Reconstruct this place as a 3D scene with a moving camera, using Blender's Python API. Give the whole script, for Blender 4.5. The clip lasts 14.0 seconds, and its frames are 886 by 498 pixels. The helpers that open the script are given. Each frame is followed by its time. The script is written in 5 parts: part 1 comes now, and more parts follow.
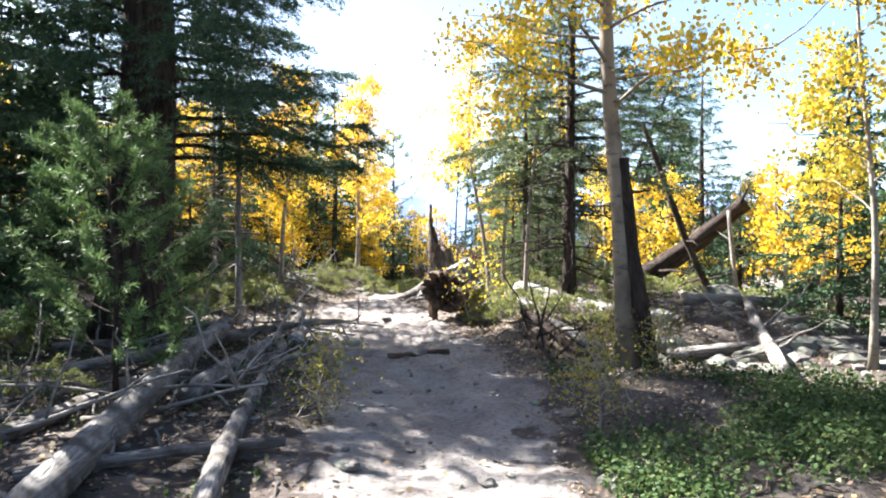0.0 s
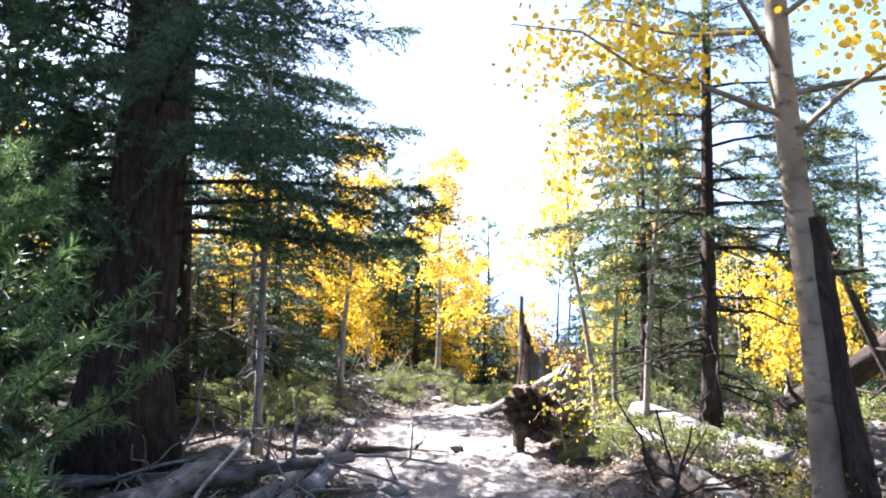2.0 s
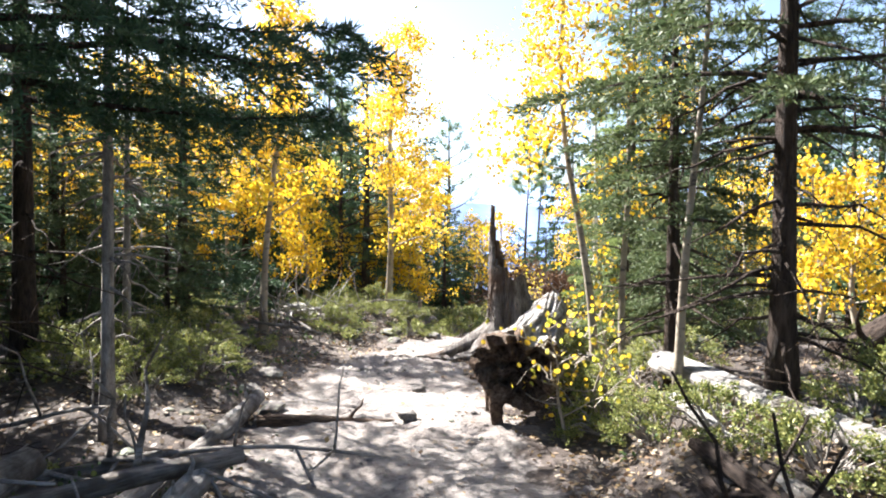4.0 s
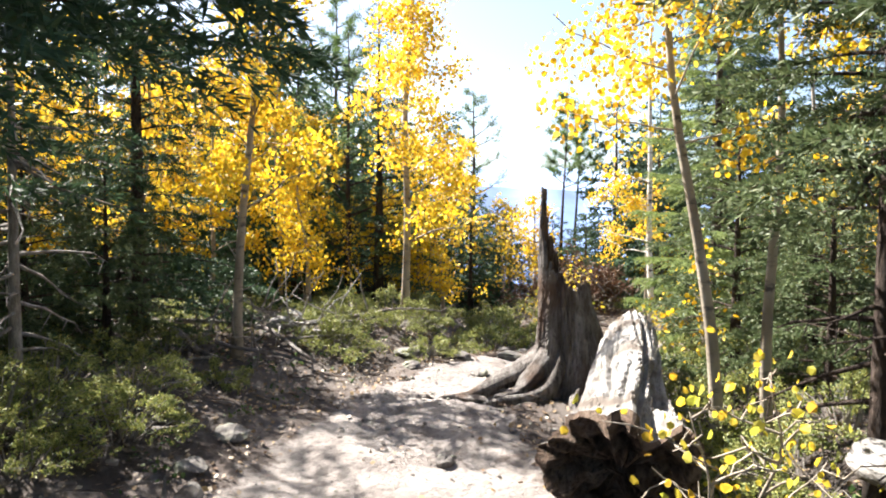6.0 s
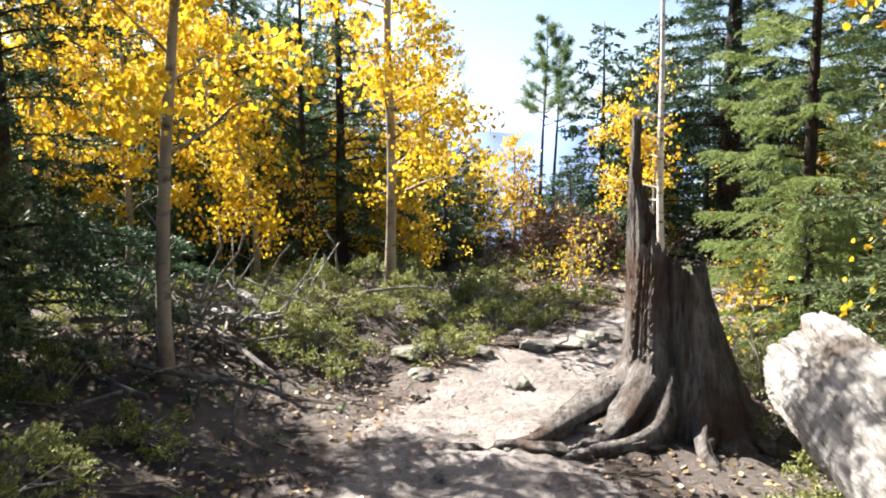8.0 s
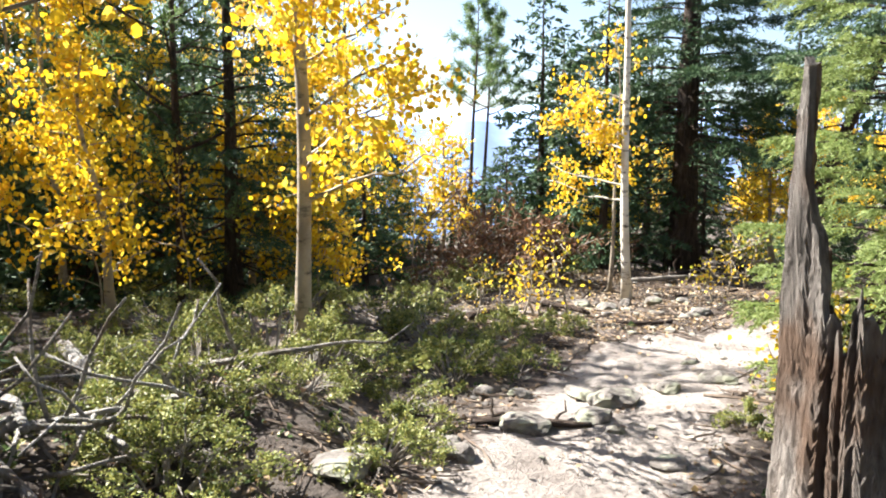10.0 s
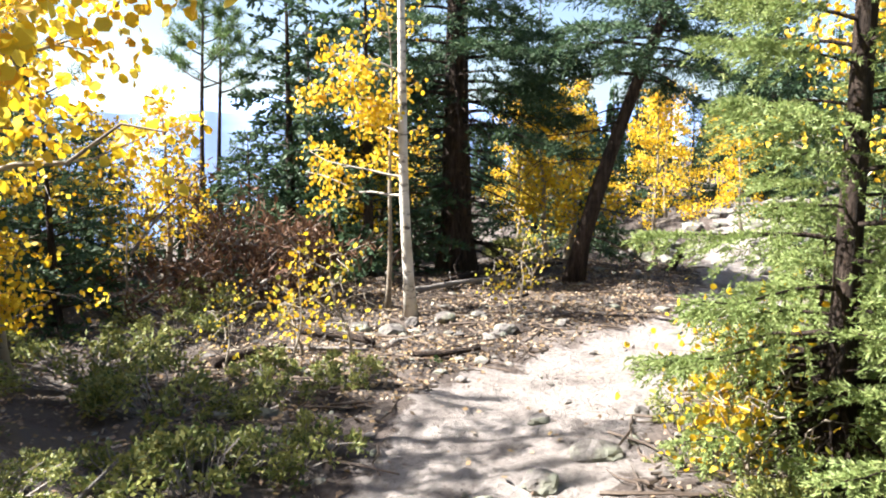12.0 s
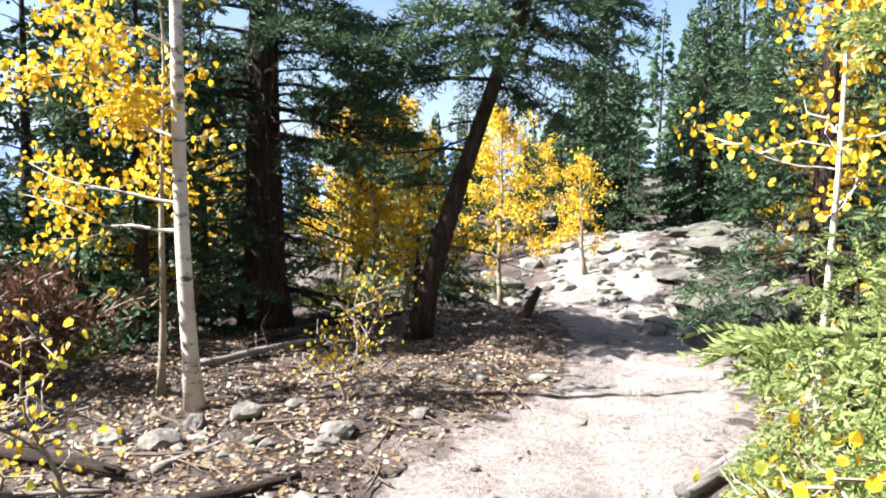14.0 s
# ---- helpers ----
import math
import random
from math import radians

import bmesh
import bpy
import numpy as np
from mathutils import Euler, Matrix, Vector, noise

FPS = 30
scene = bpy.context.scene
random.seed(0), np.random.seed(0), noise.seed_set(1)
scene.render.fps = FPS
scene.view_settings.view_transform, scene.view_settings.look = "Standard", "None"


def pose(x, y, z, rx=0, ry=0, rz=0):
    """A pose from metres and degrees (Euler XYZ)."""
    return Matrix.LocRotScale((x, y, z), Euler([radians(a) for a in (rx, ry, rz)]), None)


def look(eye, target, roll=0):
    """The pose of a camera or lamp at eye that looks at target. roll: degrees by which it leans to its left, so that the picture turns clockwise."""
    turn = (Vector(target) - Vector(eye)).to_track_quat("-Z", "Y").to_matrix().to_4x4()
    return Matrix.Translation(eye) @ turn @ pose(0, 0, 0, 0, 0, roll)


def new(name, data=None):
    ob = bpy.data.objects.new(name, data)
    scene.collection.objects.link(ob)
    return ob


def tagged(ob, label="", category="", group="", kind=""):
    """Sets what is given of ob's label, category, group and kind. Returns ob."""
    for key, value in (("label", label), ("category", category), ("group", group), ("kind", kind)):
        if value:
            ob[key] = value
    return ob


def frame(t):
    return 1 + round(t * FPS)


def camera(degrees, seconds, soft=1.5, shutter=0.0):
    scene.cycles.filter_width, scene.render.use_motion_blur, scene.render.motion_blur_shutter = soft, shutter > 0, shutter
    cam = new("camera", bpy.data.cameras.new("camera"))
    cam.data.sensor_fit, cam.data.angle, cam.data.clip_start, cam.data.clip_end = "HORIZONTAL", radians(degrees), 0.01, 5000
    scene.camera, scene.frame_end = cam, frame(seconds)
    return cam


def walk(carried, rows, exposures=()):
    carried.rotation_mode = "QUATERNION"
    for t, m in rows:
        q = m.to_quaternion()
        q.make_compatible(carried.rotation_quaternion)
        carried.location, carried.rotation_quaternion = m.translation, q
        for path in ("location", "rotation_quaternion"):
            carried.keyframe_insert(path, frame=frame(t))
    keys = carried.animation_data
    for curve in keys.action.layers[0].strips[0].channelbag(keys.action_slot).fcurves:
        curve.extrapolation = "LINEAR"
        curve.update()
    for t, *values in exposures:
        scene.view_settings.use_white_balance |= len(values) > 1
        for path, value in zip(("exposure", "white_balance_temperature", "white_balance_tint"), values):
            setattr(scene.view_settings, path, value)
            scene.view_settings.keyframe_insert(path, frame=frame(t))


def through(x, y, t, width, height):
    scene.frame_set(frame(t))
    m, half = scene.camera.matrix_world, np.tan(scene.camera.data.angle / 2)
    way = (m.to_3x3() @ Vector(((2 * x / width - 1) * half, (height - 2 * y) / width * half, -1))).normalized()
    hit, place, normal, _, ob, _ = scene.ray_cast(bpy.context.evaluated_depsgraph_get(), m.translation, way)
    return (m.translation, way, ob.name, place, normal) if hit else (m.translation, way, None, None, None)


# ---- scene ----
cam = camera(61.0, 14.0, soft=1.9)
PATH = [
    (0, (0.02, -0.089, 1.327), (0.013, 1.91, 1.268), 0.2),
    (0.5, (0.113, 0.55, 1.318), (0.024, 2.548, 1.353), 1.0),
    (1, (0.214, 1.231, 1.309), (0.012, 3.22, 1.37), 1.0),
    (1.5, (0.254, 1.905, 1.359), (0.008, 3.885, 1.5), 0.4),
    (2, (0.2, 2.555, 1.364), (-0.087, 4.525, 1.553), 0.8),
    (2.5, (0.153, 3.19, 1.4), (-0.171, 5.161, 1.508), 0.1),
    (3, (0.053, 3.837, 1.426), (-0.144, 5.826, 1.488), -0.1),
    (3.5, (0.031, 4.492, 1.469), (-0.24, 6.472, 1.525), -0.1),
    (4, (-0.05, 5.111, 1.422), (-0.228, 7.103, 1.377), 0.6),
    (4.2, (-0.07, 5.3, 1.453), (-0.269, 7.289, 1.388), -0.2),
    (6.3, (-0.518, 7.88, 1.503), (-0.766, 9.863, 1.403), 0.7),
    (6.5, (-0.623, 8.125, 1.486), (-0.887, 10.101, 1.319), 0.8),
    (7, (-0.833, 8.712, 1.511), (-1.058, 10.693, 1.354), 0.6),
    (7.5, (-1.039, 9.285, 1.573), (-1.258, 11.266, 1.402), -0.2),
    (7.7, (-1.146, 9.492, 1.541), (-1.284, 11.473, 1.304), -0.3),
    (9.8, (-1.563, 11.89, 1.477), (-1.442, 13.872, 1.238), -0.3),
    (10, (-1.588, 12.129, 1.489), (-1.382, 14.102, 1.231), 0.1),
    (10.5, (-1.633, 12.741, 1.498), (-1.228, 14.676, 1.195), -0.2),
    (11, (-1.593, 13.278, 1.5), (-1.008, 15.178, 1.275), 0.1),
    (11.5, (-1.548, 13.79, 1.468), (-0.778, 15.616, 1.202), -0.0),
    (12, (-1.356, 14.312, 1.411), (-0.484, 16.09, 1.132), 0.1),
    (12.5, (-1.144, 14.759, 1.361), (-0.093, 16.444, 1.131), 0.5),
    (13, (-0.898, 15.318, 1.343), (0.265, 16.924, 1.081), 0.7),
    (13.5, (-0.545, 15.844, 1.295), (0.526, 17.517, 1.064), -0.5),
    (14, (-0.234, 16.379, 1.258), (1.051, 17.901, 1.072), 0.9),
]
walk(cam, [(t, look(eye, target, roll)) for t, eye, target, roll in PATH],
     exposures=[(0.0, 2.75, 6150, 11), (2.0, 3.06, 5850, 18), (4.0, 2.66, 6200, 12), (6.5, 2.42, 6450, 12), (7.6, 2.26, 6450, 12), (10.0, 2.50, 6450, 10), (11.6, 2.36, 6350, 12), (12.8, 2.40, 6250, 12), (14.0, 2.24, 6150, 14)])

# ---- light ----
SUN_AZ, SUN_EL = 58.0, 45.0   # degrees left of +y, degrees above the horizon
world = bpy.data.worlds.new("sky")
scene.world = world
world.use_nodes = True
wn, wl = world.node_tree.nodes, world.node_tree.links
sky = wn.new("ShaderNodeTexSky")
sky.sky_type, sky.sun_disc = "NISHITA", False
sky.sun_elevation, sky.sun_rotation = radians(SUN_EL), radians(-SUN_AZ)
sky.altitude, sky.air_density, sky.dust_density = 1500, 1.0, 6.0
wn["Background"].inputs["Strength"].default_value = 0.056
wl.new(sky.outputs[0], wn["Background"].inputs["Color"])
sun = new("sun", bpy.data.lights.new("sun", "SUN"))
sun.data.energy, sun.data.angle, sun.data.color = 5.0, radians(0.55), (1.0, 0.95, 0.87)
to_sun = Vector((-math.sin(radians(SUN_AZ)) * math.cos(radians(SUN_EL)), math.cos(radians(SUN_AZ)) * math.cos(radians(SUN_EL)), math.sin(radians(SUN_EL))))
sun.matrix_world = look(to_sun * 60, (0, 0, 0))


# ---- materials ----
def material(name):
    m = bpy.data.materials.new(name)
    m.use_nodes = True
    nodes = m.node_tree.nodes
    return m, nodes, m.node_tree.links, nodes["Principled BSDF"]


def node(nodes, links, kind, ins=(), **props):
    n = nodes.new(kind)
    for k, v in props.items():
        if k == "noise_dimensions":
            n.noise_dimensions = v
        elif k == "operation":
            n.operation = v
        elif k == "data_type":
            n.data_type = v
        elif k == "blend_type":
            n.blend_type = v
        elif k == "feature":
            n.feature = v
    for k, v in ins:
        if isinstance(v, bpy.types.NodeSocket):
            links.new(v, n.inputs[k])
        else:
            n.inputs[k].default_value = v
    return n


def ramp(nodes, links, fac, stops):
    r = nodes.new("ShaderNodeValToRGB")
    while len(r.color_ramp.elements) < len(stops):
        r.color_ramp.elements.new(0.5)
    for e, (p, c) in zip(r.color_ramp.elements, stops):
        e.position, e.color = p, (*c, 1)
    links.new(fac, r.inputs[0])
    return r.outputs[0]


def grain(nodes, links, scale, stretch=(1, 1, 1), detail=5, rough=0.6, coord="Object", distort=0.0):
    tc = nodes.new("ShaderNodeTexCoord")
    mp = node(nodes, links, "ShaderNodeMapping", [("Vector", tc.outputs[coord]), ("Scale", stretch)])
    n = node(nodes, links, "ShaderNodeTexNoise", [("Vector", mp.outputs[0]), ("Scale", scale), ("Detail", detail), ("Roughness", rough), ("Distortion", distort)])
    return n.outputs[0]


def mix(nodes, links, fac, a, b, blend="MIX"):
    n = nodes.new("ShaderNodeMix")
    n.data_type, n.blend_type = "RGBA", blend
    for k, v in ((0, fac), (6, a), (7, b)):
        if isinstance(v, bpy.types.NodeSocket):
            links.new(v, n.inputs[k])
        else:
            n.inputs[k].default_value = v if k == 0 else (*v, 1)
    return n.outputs[2]


def bump(nodes, links, p, height, strength, distance=0.02):
    b = node(nodes, links, "ShaderNodeBump", [("Height", height), ("Strength", strength), ("Distance", distance)])
    links.new(b.outputs[0], p.inputs["Normal"])


def mat_surface(name, stops, scale, stretch=(1, 1, 1), fine=None, rough=0.9, relief=0.6, distance=0.02, coord="Object", stain=None, distort=0.0, deep=0.44):
    """A rough natural surface: a colour ramp over coarse noise, darkened by fine grain, with relief."""
    m, n, l, p = material(name)
    a = grain(n, l, scale, stretch, coord=coord, distort=distort)
    c = ramp(n, l, a, stops)
    b = grain(n, l, fine or scale * 7, stretch, 8, 0.7, coord)
    c = mix(n, l, 0.95, c, ramp(n, l, b, [(0.3, (deep, deep * 0.96, deep * 0.93)), (0.5, (0.85, 0.85, 0.85)), (0.68, (1, 1, 1))]), "MULTIPLY")
    if stain:
        d = grain(n, l, stain[0], (1, 1, 1), 3, 0.55, coord)
        c = mix(n, l, ramp(n, l, d, [(0.46, (0, 0, 0)), (0.62, (1, 1, 1))]), c, stain[1])
    l.new(c, p.inputs["Base Color"])
    p.inputs["Roughness"].default_value = rough
    p.inputs["Specular IOR Level"].default_value = 0.25
    bump(n, l, p, b, relief, distance)
    return m


def mat_leaf(name, colours, through=0.45, gloss=0.35):
    """Thin leaves: each island takes its own colour; part of the light passes through."""
    m, n, l, p = material(name)
    g = n.new("ShaderNodeNewGeometry")
    c = ramp(n, l, g.outputs["Random Per Island"], [(i / max(1, len(colours) - 1), k) for i, k in enumerate(colours)])
    l.new(c, p.inputs["Base Color"])
    p.inputs["Roughness"].default_value = 0.55
    p.inputs["Specular IOR Level"].default_value = gloss
    t = node(n, l, "ShaderNodeBsdfTranslucent", [("Color", c)])
    s = node(n, l, "ShaderNodeMixShader", [(0, through), (1, p.outputs[0]), (2, t.outputs[0])])
    l.new(s.outputs[0], n["Material Output"].inputs[0])
    return m


M_SOIL = mat_surface("forest_soil", [(0.3, (0.045, 0.034, 0.028)), (0.5, (0.10, 0.08, 0.068)), (0.7, (0.185, 0.158, 0.14))], 1.9, fine=24, relief=1.0, distance=0.08, stain=(0.7, (0.15, 0.128, 0.112)), deep=0.22)
M_TRAIL = mat_surface("trail_dust", [(0.3, (0.21, 0.182, 0.165)), (0.5, (0.33, 0.295, 0.27)), (0.75, (0.44, 0.40, 0.37))], 2.2, fine=24, relief=1.0, distance=0.05, deep=0.4)


def soften_trail():
    """Worn dust in the trail's middle gives way to soil towards its edges, by patches."""
    n, l = M_TRAIL.node_tree.nodes, M_TRAIL.node_tree.links
    p = n["Principled BSDF"]
    dust = p.inputs["Base Color"].links[0].from_socket
    at = n.new("ShaderNodeAttribute")
    at.attribute_name = "edge"
    patch = grain(n, l, 2.2, (1, 1, 1), 6, 0.65)
    both = node(n, l, "ShaderNodeMath", [(0, at.outputs["Fac"]), (1, patch)], operation="ADD")
    fac = ramp(n, l, both.outputs[0], [(0.93, (0, 0, 0)), (1.0, (1, 1, 1))])
    half = node(n, l, "ShaderNodeMath", [(0, at.outputs["Fac"]), (1, 0.72)], operation="MULTIPLY")
    l.new(half.outputs[0], both.inputs[0])
    soil = ramp(n, l, grain(n, l, 1.3), [(0.3, (0.05, 0.038, 0.032)), (0.5, (0.11, 0.088, 0.075)), (0.7, (0.20, 0.17, 0.15))])
    fine = ramp(n, l, grain(n, l, 26, (1, 1, 1), 8, 0.7), [(0.3, (0.45, 0.43, 0.42)), (0.5, (0.9, 0.9, 0.9)), (0.72, (1, 1, 1))])
    soil = mix(n, l, 0.8, soil, fine, "MULTIPLY")
    l.new(mix(n, l, fac, dust, soil), p.inputs["Base Color"])


soften_trail()
M_DEAD = mat_surface("weathered_deadwood", [(0.3, (0.17, 0.15, 0.135)), (0.5, (0.36, 0.33, 0.30)), (0.7, (0.50, 0.47, 0.44))], 2.2, (5, 5, 0.5), fine=11, relief=1.0, distance=0.05, deep=0.15, stain=(4.0, (0.11, 0.095, 0.08)))
M_BLEACH = mat_surface("bleached_wood", [(0.3, (0.30, 0.28, 0.26)), (0.5, (0.52, 0.50, 0.47)), (0.7, (0.66, 0.64, 0.61))], 2.6, (5, 5, 0.6), fine=8, relief=1.0, distance=0.08, deep=0.12, stain=(2.6, (0.21, 0.175, 0.145)))
M_ROT = mat_surface("rotten_wood", [(0.3, (0.07, 0.046, 0.034)), (0.5, (0.18, 0.12, 0.082)), (0.7, (0.30, 0.23, 0.175))], 3.0, (4, 4, 0.7), fine=12, relief=1.0, distance=0.06, deep=0.12)
M_STUMP = mat_surface("stump_wood", [(0.3, (0.085, 0.072, 0.063)), (0.48, (0.25, 0.225, 0.205)), (0.7, (0.44, 0.415, 0.39))], 2.4, (5, 5, 0.5), fine=9, relief=1.0, distance=0.08, deep=0.10, stain=(2.2, (0.13, 0.085, 0.06)))
M_SPRUCE_BARK = mat_surface("spruce_bark", [(0.3, (0.032, 0.023, 0.018)), (0.5, (0.08, 0.056, 0.043)), (0.7, (0.135, 0.10, 0.08))], 4.0, (4, 4, 0.8), fine=14, relief=1.0, distance=0.08, deep=0.2)
M_TWIG = mat_surface("grey_twig_bark", [(0.3, (0.12, 0.105, 0.09)), (0.55, (0.32, 0.29, 0.26)), (0.8, (0.46, 0.43, 0.40))], 6.0, (3, 3, 1), fine=30)
M_DUFF = mat_surface("brown_twig_bark", [(0.3, (0.06, 0.045, 0.035)), (0.55, (0.15, 0.115, 0.09)), (0.8, (0.30, 0.26, 0.22))], 1.5, (1, 1, 1), fine=30)
M_ROCK = mat_surface("granite", [(0.3, (0.10, 0.09, 0.085)), (0.5, (0.19, 0.175, 0.16)), (0.7, (0.30, 0.28, 0.26))], 3.0, fine=40, relief=0.7, distance=0.02, stain=(5, (0.24, 0.25, 0.19)))
M_OUTCROP = mat_surface("weathered_granite", [(0.3, (0.08, 0.075, 0.07)), (0.5, (0.165, 0.155, 0.14)), (0.7, (0.26, 0.245, 0.225))], 2.2, fine=30, relief=1.0, distance=0.05, stain=(3, (0.15, 0.16, 0.11)))


def mat_aspen(name, dark, mid, pale):
    m, n, l, p = material(name)
    c = ramp(n, l, grain(n, l, 3.0, (1, 1, 0.6)), [(0.3, dark), (0.5, mid), (0.7, pale)])
    scar = grain(n, l, 5.0, (1.4, 1.4, 3.2), 5, 0.7)
    c = mix(n, l, ramp(n, l, scar, [(0.53, (0, 0, 0)), (0.66, (1, 1, 1))]), c, (0.07, 0.058, 0.048))
    l.new(c, p.inputs["Base Color"])
    p.inputs["Roughness"].default_value = 0.75
    bump(n, l, p, scar, 0.5, 0.01)
    return m


# Bark tones also carry light: grey for backlit trunks, tan shaded, white sunlit.
M_ASPEN = mat_aspen("grey_aspen_bark", (0.16, 0.125, 0.09), (0.27, 0.23, 0.175), (0.38, 0.34, 0.28))
M_TAN = mat_aspen("tan_aspen_bark", (0.11, 0.08, 0.05), (0.21, 0.165, 0.11), (0.30, 0.25, 0.18))
M_WHITE = mat_aspen("white_aspen_bark", (0.40, 0.36, 0.29), (0.58, 0.54, 0.47), (0.68, 0.65, 0.60))
M_GOLD = mat_leaf("golden_aspen_leaf", [(0.66, 0.40, 0.015), (0.74, 0.51, 0.02), (0.78, 0.57, 0.03), (0.60, 0.31, 0.015), (0.80, 0.62, 0.07), (0.50, 0.42, 0.04)], 0.45)
M_GOLD_GREEN = mat_leaf("turning_aspen_leaf", [(0.60, 0.46, 0.04), (0.78, 0.56, 0.05), (0.34, 0.38, 0.05), (0.72, 0.42, 0.03), (0.50, 0.46, 0.07)], 0.5)
M_NEEDLE = mat_leaf("spruce_needle", [(0.035, 0.065, 0.035), (0.05, 0.095, 0.045), (0.075, 0.125, 0.065), (0.045, 0.08, 0.04), (0.095, 0.14, 0.07)], 0.2, 0.2)
M_FIR = mat_leaf("fir_needle", [(0.14, 0.20, 0.065), (0.20, 0.265, 0.085), (0.27, 0.33, 0.11), (0.17, 0.23, 0.075), (0.34, 0.38, 0.15)], 0.32, 0.3)
# Paler copy of spruce_needle: sunlight on the needles is put into the colour.
M_SPRUCE = mat_leaf("lit_spruce_needle", [(0.06, 0.09, 0.04), (0.085, 0.12, 0.05), (0.12, 0.15, 0.065), (0.07, 0.10, 0.045), (0.16, 0.18, 0.085)], 0.25, 0.25)
M_PINE = mat_leaf("pine_needle", [(0.055, 0.10, 0.035), (0.085, 0.15, 0.045), (0.12, 0.185, 0.06), (0.17, 0.23, 0.08)], 0.3, 0.3)
M_JUNIPER = mat_leaf("juniper_sprig", [(0.07, 0.105, 0.035), (0.15, 0.18, 0.05), (0.25, 0.265, 0.075), (0.36, 0.35, 0.11), (0.10, 0.14, 0.045)], 0.3)
M_OLIVE = mat_leaf("olive_shrub_leaf", [(0.18, 0.20, 0.05), (0.30, 0.27, 0.05), (0.18, 0.20, 0.05), (0.48, 0.36, 0.06), (0.28, 0.20, 0.07)], 0.4)
M_HERB = mat_leaf("ground_herb", [(0.03, 0.06, 0.02), (0.05, 0.09, 0.03), (0.08, 0.12, 0.045), (0.11, 0.13, 0.04)], 0.3, 0.1)
M_RED = mat_leaf("dead_red_needles", [(0.10, 0.048, 0.03), (0.16, 0.085, 0.05), (0.08, 0.055, 0.042), (0.21, 0.125, 0.07)], 0.15, 0.15)
M_FALLEN = mat_leaf("fallen_leaf", [(0.34, 0.24, 0.10), (0.20, 0.13, 0.08), (0.42, 0.36, 0.26), (0.14, 0.09, 0.06), (0.24, 0.17, 0.11), (0.31, 0.21, 0.10)], 0.15)


# ---- mesh building ----
class Build:
    """Collects tubes and blades for one mesh."""

    def __init__(self):
        self.v, self.f, self.n = [], [], 0

    def raw(self, verts, faces):
        verts = np.asarray(verts, float)
        self.v.append(verts)
        self.f.extend([tuple(i + self.n for i in q) for q in faces])
        self.n += len(verts)

    def tube(self, pts, radii, sides=8, rough=0.0, seed=0, cap=True):
        pts = np.asarray(pts, float)
        k = len(pts)
        tan = np.gradient(pts, axis=0)
        tan /= np.linalg.norm(tan, axis=1)[:, None] + 1e-9
        ref = np.array((1.0, 0.0, 0.0)) if abs(tan[0][0]) < 0.8 else np.array((0.0, 1.0, 0.0))
        u = ref - tan * (tan @ ref)[:, None]
        u /= np.linalg.norm(u, axis=1)[:, None] + 1e-9
        w = np.cross(tan, u)
        a = np.linspace(0, 2 * np.pi, sides, endpoint=False)
        rad = np.asarray(radii, float)[:, None] * np.ones((k, sides))
        if rough:
            rng = np.random.default_rng(seed + 5)
            ph = rng.uniform(0, 6.28, 3)
            rad = rad * (1 + rough * (0.5 * np.sin(3 * a + ph[0])[None] + 0.3 * np.sin(5 * a + ph[1])[None] + rng.normal(0, 0.35, (k, sides))))
        ring = pts[:, None] + rad[..., None] * (np.cos(a)[None, :, None] * u[:, None] + np.sin(a)[None, :, None] * w[:, None])
        faces = [(i * sides + j, i * sides + (j + 1) % sides, (i + 1) * sides + (j + 1) % sides, (i + 1) * sides + j) for i in range(k - 1) for j in range(sides)]
        if cap:
            faces += [tuple(range(sides))[::-1], tuple((k - 1) * sides + j for j in range(sides))]
        self.raw(ring.reshape(-1, 3), faces)

    def blades(self, p, d, w, wide=0.5):
        """Kite-shaped blades from p along d, half as wide as w on each side."""
        n = len(p)
        q = np.stack([p, p + wide * d + w, p + d, p + wide * d - w], 1).reshape(-1, 3)
        self.v.append(q)
        base = self.n + 4 * np.arange(n)
        self.f.extend(zip(base.tolist(), (base + 1).tolist(), (base + 2).tolist(), (base + 3).tolist()))
        self.n += 4 * n

    def leaves(self, c, nrm, size, rng):
        """Round leaves of six corners, slightly cupped."""
        n = len(c)
        r = rng.normal(size=(n, 3))
        u = np.cross(nrm, r)
        u /= np.linalg.norm(u, axis=1)[:, None] + 1e-9
        w = np.cross(nrm, u)
        a = np.arange(6) * np.pi / 3
        ring = c[:, None] + size[:, None, None] * (np.cos(a)[None, :, None] * u[:, None] + np.sin(a)[None, :, None] * w[:, None] * 0.9)
        ring[:, 1::3] += 0.25 * size[:, None, None] * nrm[:, None]
        self.v.append(ring.reshape(-1, 3))
        base = self.n + 6 * np.arange(n)
        self.f.extend(zip(*[(base + k).tolist() for k in range(6)]))
        self.n += 6 * n

    def mesh(self, name, mat, smooth=False):
        me = bpy.data.meshes.new(name)
        me.from_pydata(np.concatenate(self.v).tolist(), [], self.f)
        me.materials.append(mat)
        if smooth:
            me.polygons.foreach_set("use_smooth", [True] * len(me.polygons))
        me.update()
        return me


def part(name, build, mat, parent, label="", smooth=False):
    ob = new(name, build.mesh(name, mat, smooth) if isinstance(build, Build) else build)
    ob.parent = parent
    if label:
        tagged(ob, label)
    return ob


def thing(name, x, y, z, label, category, group="", rz=0, kind=""):
    ob = new(name)
    ob.matrix_world = pose(x, y, z, 0, 0, rz)
    return tagged(ob, label, category, group, kind)


def step(a, b, v):
    t = np.clip((v - a) / (b - a), 0, 1)
    return t * t * (3 - 2 * t)


